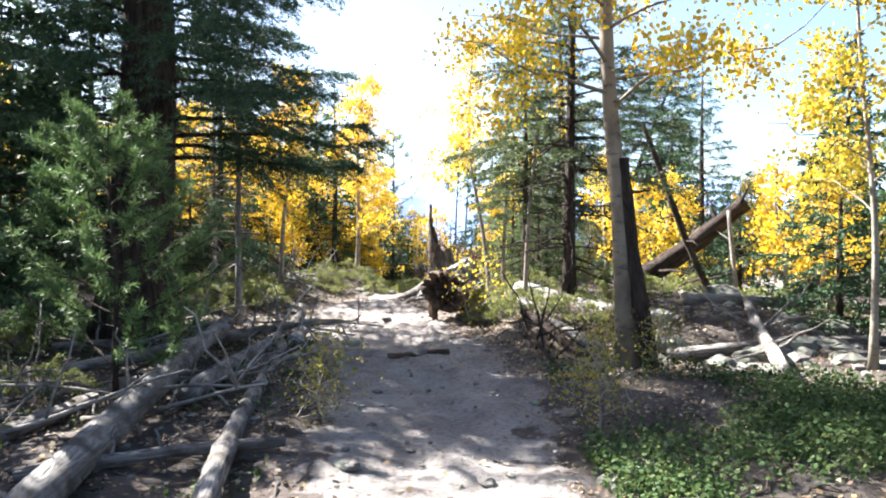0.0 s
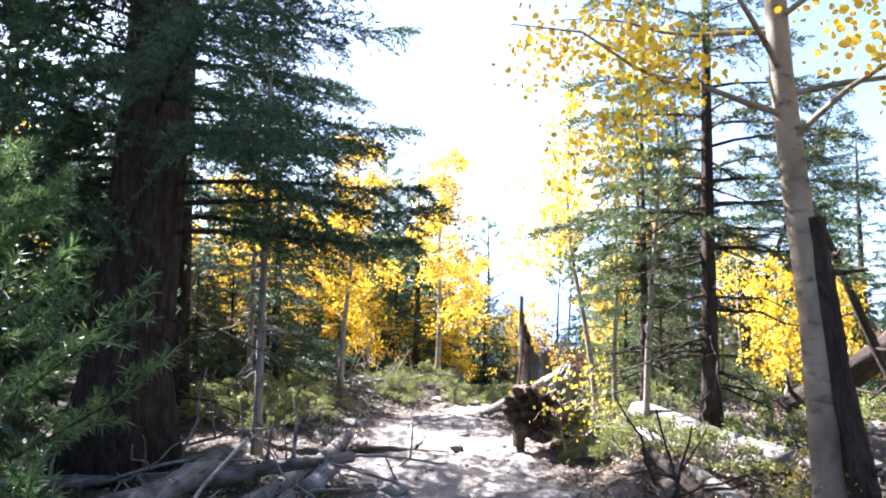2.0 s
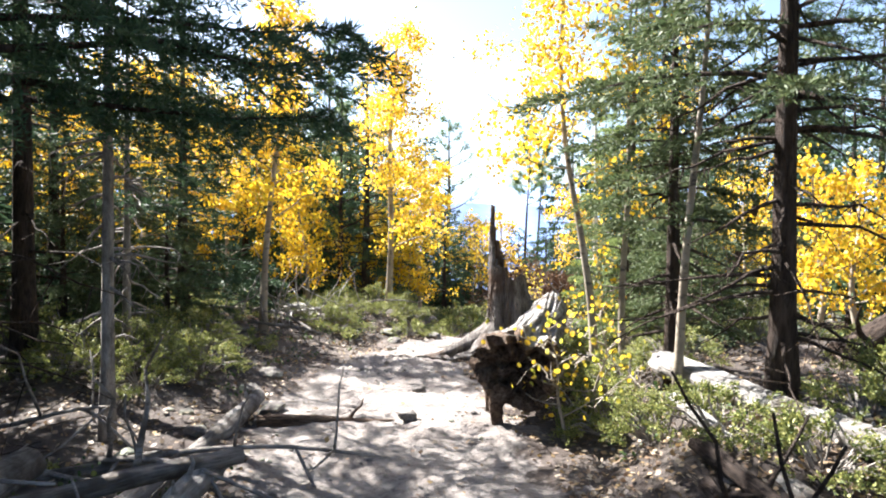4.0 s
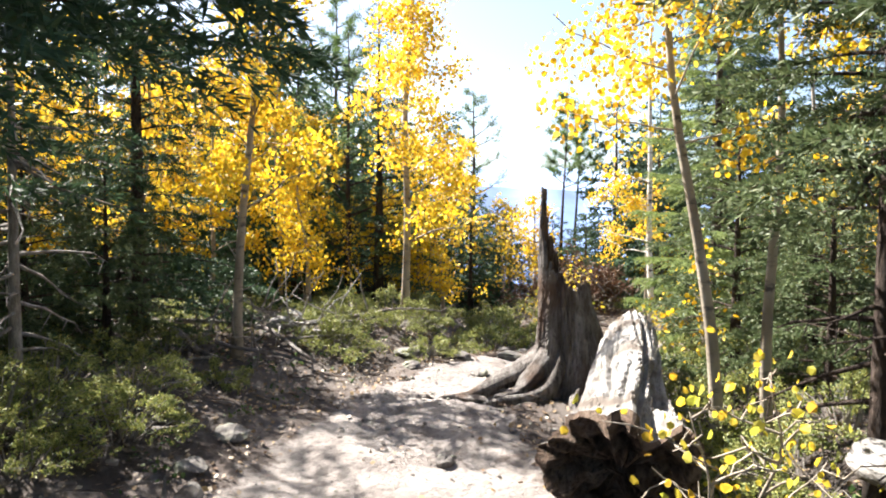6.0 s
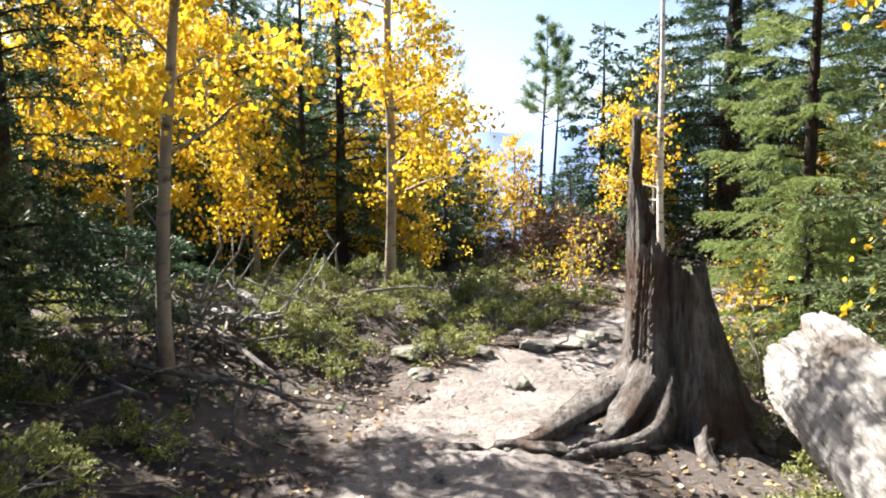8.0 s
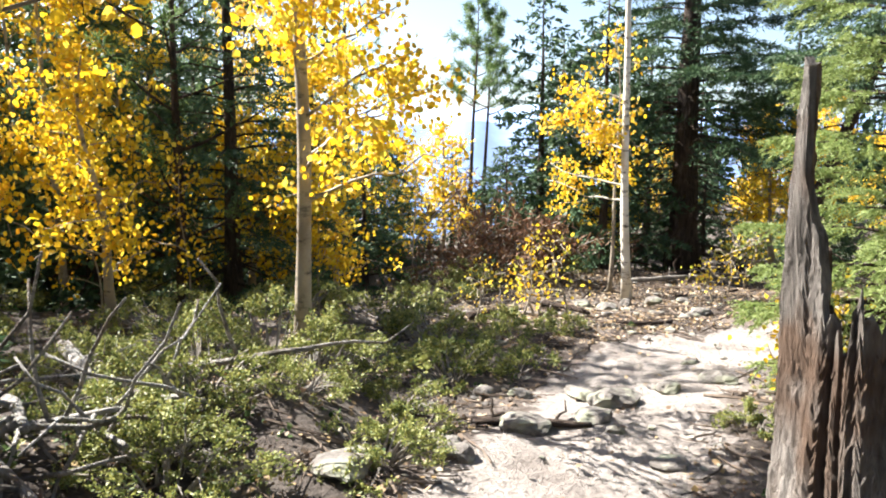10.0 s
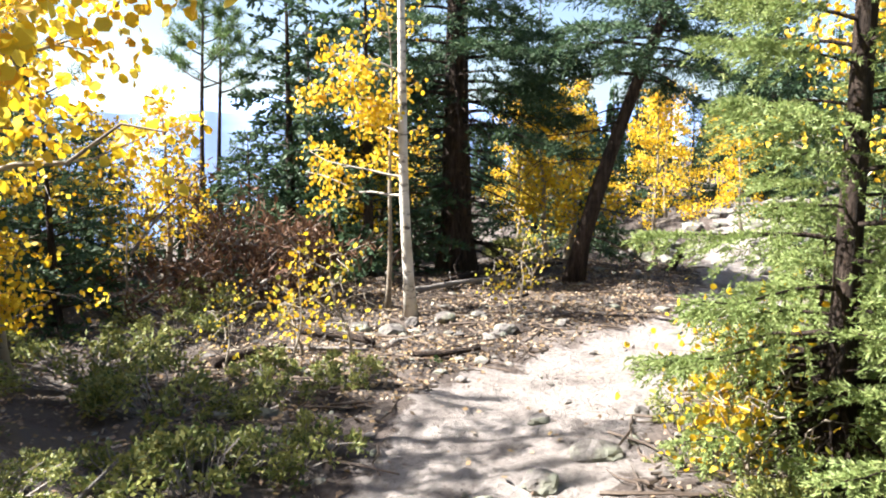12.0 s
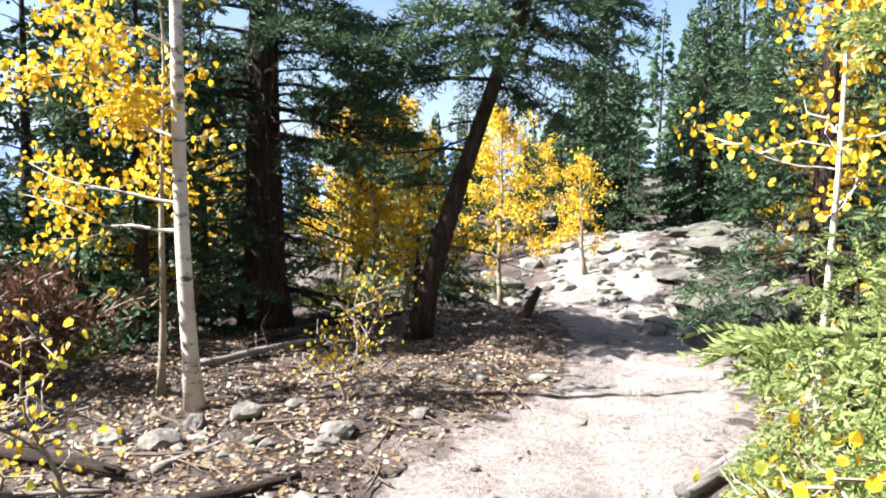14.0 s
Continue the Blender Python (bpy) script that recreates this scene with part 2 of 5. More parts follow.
# ---- ground ----
TRAIL = [(0.0, -9.0, 1.5), (0.0, 0.0, 1.4), (0.0, 3.6, 1.4), (-0.08, 6.0, 1.75), (-0.35, 8.7, 1.7), (-1.15, 11.0, 2.1), (-1.25, 12.3, 1.8), (-1.3, 13.6, 1.3),
         (-1.0, 14.9, 1.2), (-0.5, 15.8, 1.2), (0.2, 17.1, 1.25), (1.25, 18.5, 1.6), (2.8, 19.0, 1.6), (4.6, 19.6, 1.5), (6.2, 20.7, 1.5), (8.2, 22.7, 1.6), (11.0, 25.2, 1.8), (15.0, 28.5, 2.2)]
_s = np.arange(len(TRAIL))
_q = np.linspace(0, len(TRAIL) - 1, 420)


def smooth_line(column):
    v = np.interp(_q, _s, [r[column] for r in TRAIL])
    k = np.ones(25) / 25
    return np.convolve(np.pad(v, 12, mode="edge"), k, mode="valid")


TX, TY, TW = smooth_line(0), smooth_line(1), smooth_line(2)


def height(x, y):
    x, y = np.asarray(x, float), np.asarray(y, float)
    z = np.interp(y, [-20, 0, 10, 14, 15.5, 17, 20.5, 24, 30, 60, 200], [-0.1, -0.1, -0.08, -0.08, -0.12, -0.25, -0.43, -0.48, -0.75, -3.0, -18.0])
    z = z + 0.32 * step(1.9, 3.6, -x) * step(9, 13, y) * (1 - step(19, 24, y))
    z = z + 0.42 * step(0.45, 1.5, x) * step(8.2, 9.8, y) * (1 - step(13.0, 15.5, y)) * (1 - step(3.2, 6.0, x))
    z = z + 0.38 * step(1.35, 2.1, -x) * (1 - step(2.1, 3.6, -x)) * step(15.0, 16.6, y) * (1 - step(18.5, 21, y))
    z = z - 0.25 * step(5, 9, x) * step(14, 20, y) * (1 - step(26, 32, y))
    z = z + 0.9 * step(9.5, 15, x) * step(19.5, 23, y) * (1 - step(34, 60, y))
    z = z + 3.0 * step(16, 40, x) * step(14, 30, y)
    z = z - 3.5 * step(27, 45, y) * (1 - step(6, 14, x))
    wob = 0.030 * np.sin(1.9 * x + 0.7 * y) + 0.028 * np.sin(2.3 * y - 1.1 * x + 1) + 0.016 * np.sin(5.1 * x + 4.3 * y)
    return z + wob


def H(x, y):
    return float(height(x, y))


def trail_gap(x, y):
    """Metres outside the trail's edge (negative on it)."""
    d = np.hypot(TX[:, None] - np.ravel(x)[None], TY[:, None] - np.ravel(y)[None]) - TW[:, None] / 2
    return d.min(0).reshape(np.shape(x))


def build_ground():
    def axis(lo, hi, fine):
        inner = list(np.arange(lo, hi, fine))
        out, stepw, v = [], fine, hi
        while v < 4500:
            out.append(v)
            stepw *= 1.35
            v += stepw
        left, stepw, v = [], fine, lo
        while v > -4500:
            stepw *= 1.35
            v -= stepw
            left.append(v)
        return np.array(left[::-1] + inner + out)

    xs, ys = axis(-9, 13, 0.12), axis(-3, 28, 0.12)
    gx, gy = np.meshgrid(xs, ys)
    z = height(gx, gy)
    near = (np.abs(gx) < 20) & (np.abs(gy - 12) < 26)
    rng = np.random.default_rng(3)
    z = z + near * rng.normal(0, 0.010, z.shape)
    far = np.hypot(gx, gy)
    z = np.where(far > 150, -25 - step(150, 1200, far) * 160, z)
    gap = np.where(near, trail_gap(np.clip(gx, -20, 20), np.clip(gy, -10, 40)), 9)
    z = z - 0.06 * (1 - step(0.0, 0.35, gap))
    nx, ny = len(xs), len(ys)
    idx = np.arange(nx * ny).reshape(ny, nx)
    faces = np.stack([idx[:-1, :-1], idx[:-1, 1:], idx[1:, 1:], idx[1:, :-1]], -1).reshape(-1, 4)
    b = Build()
    b.v, b.f, b.n = [np.stack([gx, gy, z], -1).reshape(-1, 3)], faces.tolist(), nx * ny
    tagged(new("ground", b.mesh("ground", M_SOIL, True)), "brown forest soil with litter and needles", "ground", kind="structure")
    n, across = len(TX), 33
    tan = np.stack([np.gradient(TX), np.gradient(TY)], -1)
    tan /= np.linalg.norm(tan, axis=1)[:, None]
    u = np.linspace(-1, 1, across)
    wob = 1 + 0.13 * np.sin(np.arange(n) * 0.31 + 1.7 * np.sin(np.arange(n) * 0.07))[:, None] * u[None] ** 3 + 0.05 * np.sin(np.arange(n) * 1.1)[:, None] * u[None] ** 3
    px = TX[:, None] + tan[:, 1:] * u[None] * TW[:, None] * 0.80 * wob
    py = TY[:, None] - tan[:, :1] * u[None] * TW[:, None] * 0.80 * wob
    pz = height(px, py) + 0.012 - 0.05 * step(0.86, 1.0, np.abs(u))[None] - 0.02 * (1 - u[None] ** 2) + 0.012 * np.sin(7 * px + 3 * py) * np.sin(6 * py - 2 * px) + rng.normal(0, 0.009, px.shape)
    idx = np.arange(n * across).reshape(n, across)
    faces = np.stack([idx[:-1, :-1], idx[1:, :-1], idx[1:, 1:], idx[:-1, 1:]], -1).reshape(-1, 4)
    b = Build()
    b.v, b.f, b.n = [np.stack([px, py, pz], -1).reshape(-1, 3)], faces.tolist(), n * across
    me = b.mesh("trail", M_TRAIL, True)
    me.attributes.new("edge", "FLOAT", "POINT").data.foreach_set("value", np.tile(np.abs(u), n).astype(np.float32))
    tagged(new("trail", me), "pale dusty dirt hiking trail, worn and uneven", "trail", kind="structure")


build_ground()


# ---- distance ----
def build_mountain(name, dist, az0, az1, base, top, colour, seed):
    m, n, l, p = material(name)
    # Distance haze is put into the blue colour, and a faint glow lifts it.
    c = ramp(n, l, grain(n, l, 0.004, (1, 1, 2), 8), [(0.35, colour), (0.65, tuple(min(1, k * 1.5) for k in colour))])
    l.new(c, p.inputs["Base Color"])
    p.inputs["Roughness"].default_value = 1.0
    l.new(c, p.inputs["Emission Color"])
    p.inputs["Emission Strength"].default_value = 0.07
    b = Build()
    az = np.radians(np.linspace(az0, az1, 260))
    rows = np.linspace(0, 1, 14)
    rng = np.random.default_rng(seed)
    ridge = sum(np.sin(az * f + rng.uniform(0, 6)) / f ** 0.9 for f in (5, 11, 23, 47, 90, 170))
    ridge = top * (1 + 0.35 * ridge / np.abs(ridge).max())
    r = dist * (1 + 0.5 * rows)[:, None] + 60 * np.sin(az * 60)[None] * rows[:, None]
    z = base + (ridge[None] - base) * rows[:, None] ** 0.8
    v = np.stack([-np.sin(az)[None] * r, np.cos(az)[None] * r, z], -1).reshape(-1, 3)
    k = len(az)
    b.raw(v, [(i * k + j, i * k + j + 1, (i + 1) * k + j + 1, (i + 1) * k + j) for i in range(13) for j in range(k - 1)])
    tagged(new(name, b.mesh(name, m, True)), "wooded mountain ridge far across the valley, blue haze painted in", "mountain", kind="structure")


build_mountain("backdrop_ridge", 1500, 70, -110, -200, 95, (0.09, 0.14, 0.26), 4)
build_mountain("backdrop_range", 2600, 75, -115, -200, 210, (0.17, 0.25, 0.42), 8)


# ---- trees ----
def bend(rng, hgt, lean, wob, k=14):
    t = np.linspace(0, 1, k)
    ph = rng.uniform(0, 6.28, 4)
    x = lean[0] * t ** 1.2 * hgt + wob * (np.sin(3.2 * t + ph[0]) - np.sin(ph[0])) + 0.3 * wob * (np.sin(9 * t + ph[1]) - np.sin(ph[1]))
    y = lean[1] * t ** 1.2 * hgt + wob * (np.sin(3.2 * t + ph[2]) - np.sin(ph[2])) + 0.3 * wob * (np.sin(9 * t + ph[3]) - np.sin(ph[3]))
    return np.stack([x, y, t * hgt], -1)


def along(line, t):
    k = np.linspace(0, 1, len(line))
    return np.stack([np.interp(t, k, line[:, i]) for i in range(3)], -1)


def unit(v):
    return v / (np.linalg.norm(v, axis=-1)[..., None] + 1e-9)


def aspen_meshes(seed, hgt, rad, base, spread, leaves, lean=(0, 0), wob=0.08, size=0.030, limbs=16, leaf_mat=None, bark=None, far=False, top=0.98, side=None, rise=(0.1, 0.7), stem=None, taper=0.85, clump=1.0, bare=None):
    """Trunk with limbs, and a crown of round leaves in clumps along the limbs."""
    rng = np.random.default_rng(seed)
    line = bend(rng, hgt, lean, wob) if stem is None else along(np.array(stem, float), np.linspace(0, 1, 14))
    t = np.linspace(0, 1, len(line))
    wood, crown = Build(), Build()
    r = rad * (1 - taper * t) * (1 + 0.35 * np.exp(-t * hgt / 0.15))
    wood.tube(line - np.array((0, 0, 0.06)) * (t == 0)[:, None], r, 12, 0.05, seed)
    centres = []
    for i in range(limbs):
        s = base + (top - base) * ((i + rng.uniform(0, 1)) / limbs)
        p0 = along(line, np.array([s]))[0]
        az = 2.4 * i + rng.uniform(-0.5, 0.5) if side is None else side + rng.normal(0, 0.45)
        if bare is not None and s < 0.62 and math.cos(az - bare) > 0.25:
            continue
        ln = spread * (1 - 0.65 * (s - base) / (1 - base)) * rng.uniform(0.6, 1.1)
        d = np.array((math.cos(az), math.sin(az), rng.uniform(*rise) if side is None else rng.uniform(-0.15, 0.4)))
        q = np.linspace(0, 1, 7)[:, None]
        pts = p0 + d * ln * q + np.array((0, 0, 0.25 * ln)) * np.sin(q * 2.6) * rng.uniform(-0.5, 0.8) + rng.normal(0, 0.035 * ln, (7, 3)) * q
        r0 = max(0.006, rad * (1 - 0.8 * s) * 0.34)
        wood.tube(pts, np.linspace(r0, 0.003, 7), 5, cap=False)
        for k in range(3):
            u = rng.uniform(0.35, 1.0)
            c = along(pts, np.array([u]))[0]
            tip = c + rng.normal(0, 0.22 * ln ** 0.6, 3) * np.array((1, 1, 0.8))
            wood.tube(np.array([c, (c + tip) / 2 + rng.normal(0, 0.02, 3), tip]), [0.005, 0.004, 0.002], 3, cap=False)
            centres += [tip] if k % 2 else [tip, (c + tip) / 2]
    centres = np.array(centres)
    pick = rng.integers(0, len(centres), leaves)
    scale = (0.07 + 0.03 * spread) * clump
    c = centres[pick] + rng.normal(0, 1, (leaves, 3)) * scale * np.array((1, 1, 0.85))
    nrm = unit(rng.normal(size=(leaves, 3)) * np.array((1, 1, 0.55)))
    sizes = size * rng.uniform(0.65, 1.2, leaves)
    if far:
        d = unit(np.cross(nrm, rng.normal(size=(leaves, 3))))
        crown.blades(c, d * (2 * sizes)[:, None], np.cross(nrm, d) * (0.85 * sizes)[:, None], 0.5)
    else:
        crown.leaves(c, nrm, sizes, rng)
    return wood.mesh("trunk", bark or M_ASPEN, True), crown.mesh("crown", leaf_mat or M_GOLD)


def plant(name, meshes, x, y, label, category, group="", rz=0, scale=1.0, sink=0.0):
    e = thing(name, x, y, H(x, y) - sink, label, category, group, rz)
    e.scale = (scale, scale, scale)
    for me in meshes:
        part(me.name.split(".")[0], me, None, e)
    return e


def conifer_meshes(seed, hgt, rad, base, reach, twigs, needle, lean=(0, 0), mat=None, droop=0.35, dead=0, limbs=None, bark=None, gap=0.0, power=0.85, thick=4.5, slim=0.10, lop=(0.0, 0.0)):
    """Trunk with whorled limbs, and a crown of needle sprays along the twigs."""
    rng = np.random.default_rng(seed)
    line = bend(rng, hgt, lean, 0.02 * rad * hgt)
    t = np.linspace(0, 1, len(line))
    wood, crown = Build(), Build()
    wood.tube(line - np.array((0, 0, 0.08)) * (t == 0)[:, None], rad * (1 - 0.93 * t) * (1 + 0.45 * np.exp(-t * hgt / 0.25)), 14, 0.07, seed)
    limbs = limbs or int(hgt * 13)
    for i in range(limbs):
        s = base + (0.985 - base) * (i + rng.uniform(0, 1)) / limbs
        rel = (s - base) / (1 - base)
        if rng.uniform() < gap:
            continue
        p0 = along(line, np.array([s]))[0]
        az = 2.4 * i + rng.uniform(-0.6, 0.6)
        ln = (reach * (1 - rel) ** power + 0.12) * rng.uniform(0.6, 1.12) * (1 + lop[1] * math.cos(az - lop[0]))
        h = np.array((math.cos(az), math.sin(az), 0.0))
        q = np.linspace(0, 1, 6)
        rise = (0.10 + 0.55 * rel) * ln
        pts = p0 + h * (ln * q)[:, None] + np.array((0, 0, 1.0)) * (rise * q - droop * ln * q ** 2 + 0.10 * ln * q ** 4)[:, None] + rng.normal(0, 0.012 * ln, (6, 3)) * q[:, None]
        wood.tube(pts, np.linspace(max(0.007, 0.016 * ln ** 0.8), 0.003, 6), 3, cap=False)
        k = max(4, int(twigs * ln))
        u = 1 - rng.uniform(0, 0.82, k) ** 1.3
        side = np.where(np.arange(k) % 2 == 0, 1.0, -1.0)
        cross = np.cross(h, (0, 0, 1.0))
        c = along(pts, u)
        tl = (0.10 + 0.42 * ln * (1.05 - u) ** 0.8) * rng.uniform(0.6, 1.2, k)
        td = unit(h[None] * rng.uniform(0.5, 1.1, k)[:, None] + cross[None] * (side * rng.uniform(0.4, 1.1, k))[:, None] + np.array((0, 0, 1.0)) * rng.uniform(-0.45, 0.2, k)[:, None])
        m = np.maximum(4, (tl / needle * thick).astype(int))
        rep = np.repeat(np.arange(k), m)
        n = len(rep)
        a = rng.uniform(0, 1, n)
        p = c[rep] + td[rep] * (tl[rep] * a)[:, None] - np.array((0, 0, 1.0)) * (0.25 * tl[rep] * a ** 2)[:, None]
        d = unit(td[rep] * 0.9 + rng.normal(0, 0.5, (n, 3))) * (needle * rng.uniform(0.7, 1.4, n))[:, None]
        w = unit(np.cross(d, rng.normal(size=(n, 3)))) * (needle * slim)
        crown.blades(p, d, w, 0.45)
    for i in range(dead):
        s = rng.uniform(0.05, base + 0.1)
        p0 = along(line, np.array([s]))[0]
        az, ln = rng.uniform(0, 6.28), rng.uniform(0.3, 0.8) * reach
        d = np.array((math.cos(az), math.sin(az), rng.uniform(-0.4, 0.15)))
        q = np.linspace(0, 1, 6)[:, None]
        pts = p0 + d * ln * q + rng.normal(0, 0.03 * ln, (6, 3)) * q - np.array((0, 0, 0.2 * ln)) * q ** 2
        wood.tube(pts, np.linspace(0.016, 0.003, 6), 4, cap=False)
        for j in range(4):
            c = along(pts, np.array([rng.uniform(0.3, 0.95)]))[0]
            wood.tube(np.array([c, c + rng.normal(0, 0.14 * ln, 3) - np.array((0, 0, 0.06))]), [0.005, 0.002], 3, cap=False)
    return wood.mesh("trunk", bark or M_SPRUCE_BARK, True), crown.mesh("crown", mat or M_NEEDLE)


def pine_meshes(seed, hgt, rad, base, reach, limbs, tufts, needle=0.09, lean=(0, 0), mat=None, count=26):
    """Trunk, rising limbs and round tufts of long needles at the limb ends."""
    rng = np.random.default_rng(seed)
    line = bend(rng, hgt, lean, 0.04)
    t = np.linspace(0, 1, len(line))
    wood, crown = Build(), Build()
    wood.tube(line - np.array((0, 0, 0.06)) * (t == 0)[:, None], rad * (1 - 0.88 * t), 10, 0.05, seed)
    for i in range(limbs):
        s = base + (1 - base) * (i + rng.uniform(0, 1)) / limbs
        p0 = along(line, np.array([s]))[0]
        az = 2.4 * i + rng.uniform(-0.5, 0.5)
        ln = (reach * (1 - (s - base) / (1 - base)) ** 0.7 + 0.15) * rng.uniform(0.6, 1.1)
        d = np.array((math.cos(az), math.sin(az), 0.25))
        q = np.linspace(0, 1, 6)[:, None]
        pts = p0 + d * ln * q + np.array((0, 0, 0.3 * ln)) * q ** 2 + rng.normal(0, 0.02 * ln, (6, 3)) * q
        wood.tube(pts, np.linspace(0.35 * rad * (1 - 0.7 * s) + 0.004, 0.004, 6), 5, cap=False)
        for j in range(tufts):
            u = 1.0 if j == 0 else rng.uniform(0.35, 1.0)
            c = along(pts, np.array([u]))[0]
            ax = unit(d + rng.normal(0, 0.5, 3) + np.array((0, 0, 0.4)))
            tip = c + ax * (0.05 + 0.16 * ln)
            if j:
                wood.tube(np.array([c, tip]), [0.005, 0.003], 3, cap=False)
            else:
                tip = c + ax * 0.06
            a = rng.uniform(-0.12, 0.04, (count, 1)) * (1 + ln)
            dd = unit(ax[None] * 0.55 + rng.normal(0, 0.65, (count, 3))) * (needle * rng.uniform(0.7, 1.2, count))[:, None]
            crown.blades(tip + ax * a, dd, unit(np.cross(dd, rng.normal(size=(count, 3)))) * needle * 0.045, 0.5)
    return wood.mesh("trunk", M_SPRUCE_BARK, True), crown.mesh("crown", mat or M_PINE)


AREA = np.random.default_rng(77)
SPRUCE_LABEL = "dark green spruce with drooping needled limbs"
ASPEN_LABEL = "slender aspen with golden autumn leaves"

# the aspens beside the trail
plant("aspen_tree", aspen_meshes(11, 9.0, 0.105, 0.37, 2.1, 20000, size=0.022, limbs=44, bare=1.2, bark=M_TAN, rise=(0.05, 0.45), taper=0.7, clump=1.1,
      stem=((0, 0, 0), (-0.03, 0.0, 0.7), (-0.07, 0.02, 1.5), (-0.14, 0.03, 2.1), (-0.20, 0.05, 2.8), (-0.23, 0.08, 3.6), (-0.16, 0.12, 4.8), (-0.05, 0.2, 6.2), (0.05, 0.25, 7.6), (0.1, 0.3, 9.0))), 1.80, 7.25, "tan aspen trunk bending upward into a golden crown", "tree", "aspens")
plant("aspen_tree", aspen_meshes(13, 4.8, 0.04, 0.26, 1.15, 5600, (-0.07, 0.02), 0.06, 0.024, 18, leaf_mat=M_GOLD_GREEN), 4.18, 7.2, "thin crooked aspen with yellowing leaves", "tree", "aspens")
plant("aspen_tree", aspen_meshes(14, 4.3, 0.05, 0.30, 0.95, 4000, (0.02, 0.0), 0.07, 0.023, 18), -3.13, 14.3, ASPEN_LABEL, "tree", "aspens")
plant("aspen_tree", aspen_meshes(15, 4.4, 0.058, 0.22, 1.05, 6400, (-0.03, 0.0), 0.10, 0.023, 32, taper=0.7, bare=3.2), -2.02, 17.3, "aspen with grey-tan curved trunk and golden leaves", "tree", "aspens")
plant("aspen_tree", aspen_meshes(16, 5.4, 0.062, 0.22, 1.1, 1500, (-0.03, 0.0), 0.05, 0.025, 7, bark=M_WHITE, top=0.50, side=2.6, taper=0.6), 1.88, 21.7, "white-barked aspen with sparse golden sprays", "tree", "aspens")
plant("aspen_tree", aspen_meshes(17, 3.6, 0.03, 0.5, 0.6, 300, (-0.03, 0.0), 0.08, 0.03, 9), 1.80, 22.2, "thin grey aspen stem beside a white one", "tree", "aspens")
plant("aspen_tree", aspen_meshes(18, 4.4, 0.045, 0.26, 1.0, 4200, (0.02, 0.02), 0.08, 0.026, 15), -4.7, 20.2, ASPEN_LABEL, "tree", "aspens")
plant("aspen_tree", aspen_meshes(19, 3.4, 0.024, 0.40, 0.75, 1100, (-0.02, 0.0), 0.04, 0.023, 14, bark=M_WHITE, rise=(0.0, 0.5)), 3.9, 18.1, "thin white-stemmed aspen with open golden sprays", "tree", "aspens")
plant("aspen_tree", aspen_meshes(20, 4.2, 0.045, 0.60, 1.0, 4200, size=0.019, limbs=16, rise=(0.0, 0.5), taper=0.7,
      stem=((0, 0, 0), (-0.02, 0, 0.5), (-0.06, 0.0, 0.9), (-0.16, 0.0, 1.5), (-0.30, 0.0, 2.2), (-0.36, 0.02, 3.0), (-0.30, 0.05, 4.2))), 0.74, 12.08, "pale aspen with curved stem and golden crown", "tree", "aspens")

# aspens that stand in groups farther off
KINDS = [aspen_meshes(30 + i, h, 0.045 + 0.003 * (i % 3), b, sp, n, (AREA.uniform(-0.03, 0.03), AREA.uniform(-0.03, 0.03)), 0.11, 0.031, 16, far=True, clump=0.85)
         for i, (h, b, sp, n) in enumerate([(4.5, 0.20, 1.25, 3900), (4.0, 0.20, 1.2, 3600), (4.9, 0.26, 1.3, 3900), (3.4, 0.20, 1.1, 3000), (2.3, 0.18, 0.85, 1700)])]
STANDS = [(-3.8, 18.9, 4), (-5.5, 19.0, 1), (-6.4, 18.6, 1), (-1.9, 20.9, 4), (-5.6, 15.7, 1), (-6.7, 15.2, 3), (-4.2, 21.0, 1), (-1.9, 24.6, 3), (-7.0, 20.2, 1), (-7.2, 21.0, 0), (-2.4, 20.2, 4), (-5.6, 21.8, 2), (-5.3, 24.4, 0), (-2.9, 20.9, 4), (-2.9, 24.8, 3), (-7.9, 23.2, 2), (-8.8, 19.0, 1), (-9.5, 17.6, 0),
          (-9.6, 15.4, 2), (-10.9, 21.7, 0), (-1.0, 26.5, 4), (-4.2, 27.6, 2), (-6.9, 28.0, 0), (-12.0, 25.2, 2), (-8.4, 12.9, 0), (-11.0, 12.2, 2), (-9.5, 26.8, 0), (-0.4, 24.6, 4),
          (4.8, 15.9, 4), (6.6, 13.3, 4), (5.8, 18.0, 4), (8.2, 15.6, 3), (9.5, 12.0, 2), (7.4, 9.6, 1), (11.5, 15.0, 2), (3.6, 14.6, 4), (5.4, 11.8, 4), (11.4, 25.8, 4), (5.3, 24.1, 4), (5.9, 24.5, 4),
          (8.1, 24.8, 3), (7.4, 28.4, 3), (9.9, 29.8, 3), (12.2, 29.0, 3), (14.6, 30.0, 4), (8.2, 19.9, 3), (5.9, 30.2, 4), (2.7, 24.9, 4)]
for i, (x, y, k) in enumerate(STANDS):
    plant("aspen_tree", KINDS[k], x, y, ASPEN_LABEL if k < 4 else "young bushy aspen with golden leaves", "tree", "aspens", AREA.uniform(0, 360), AREA.uniform(0.88, 1.12))

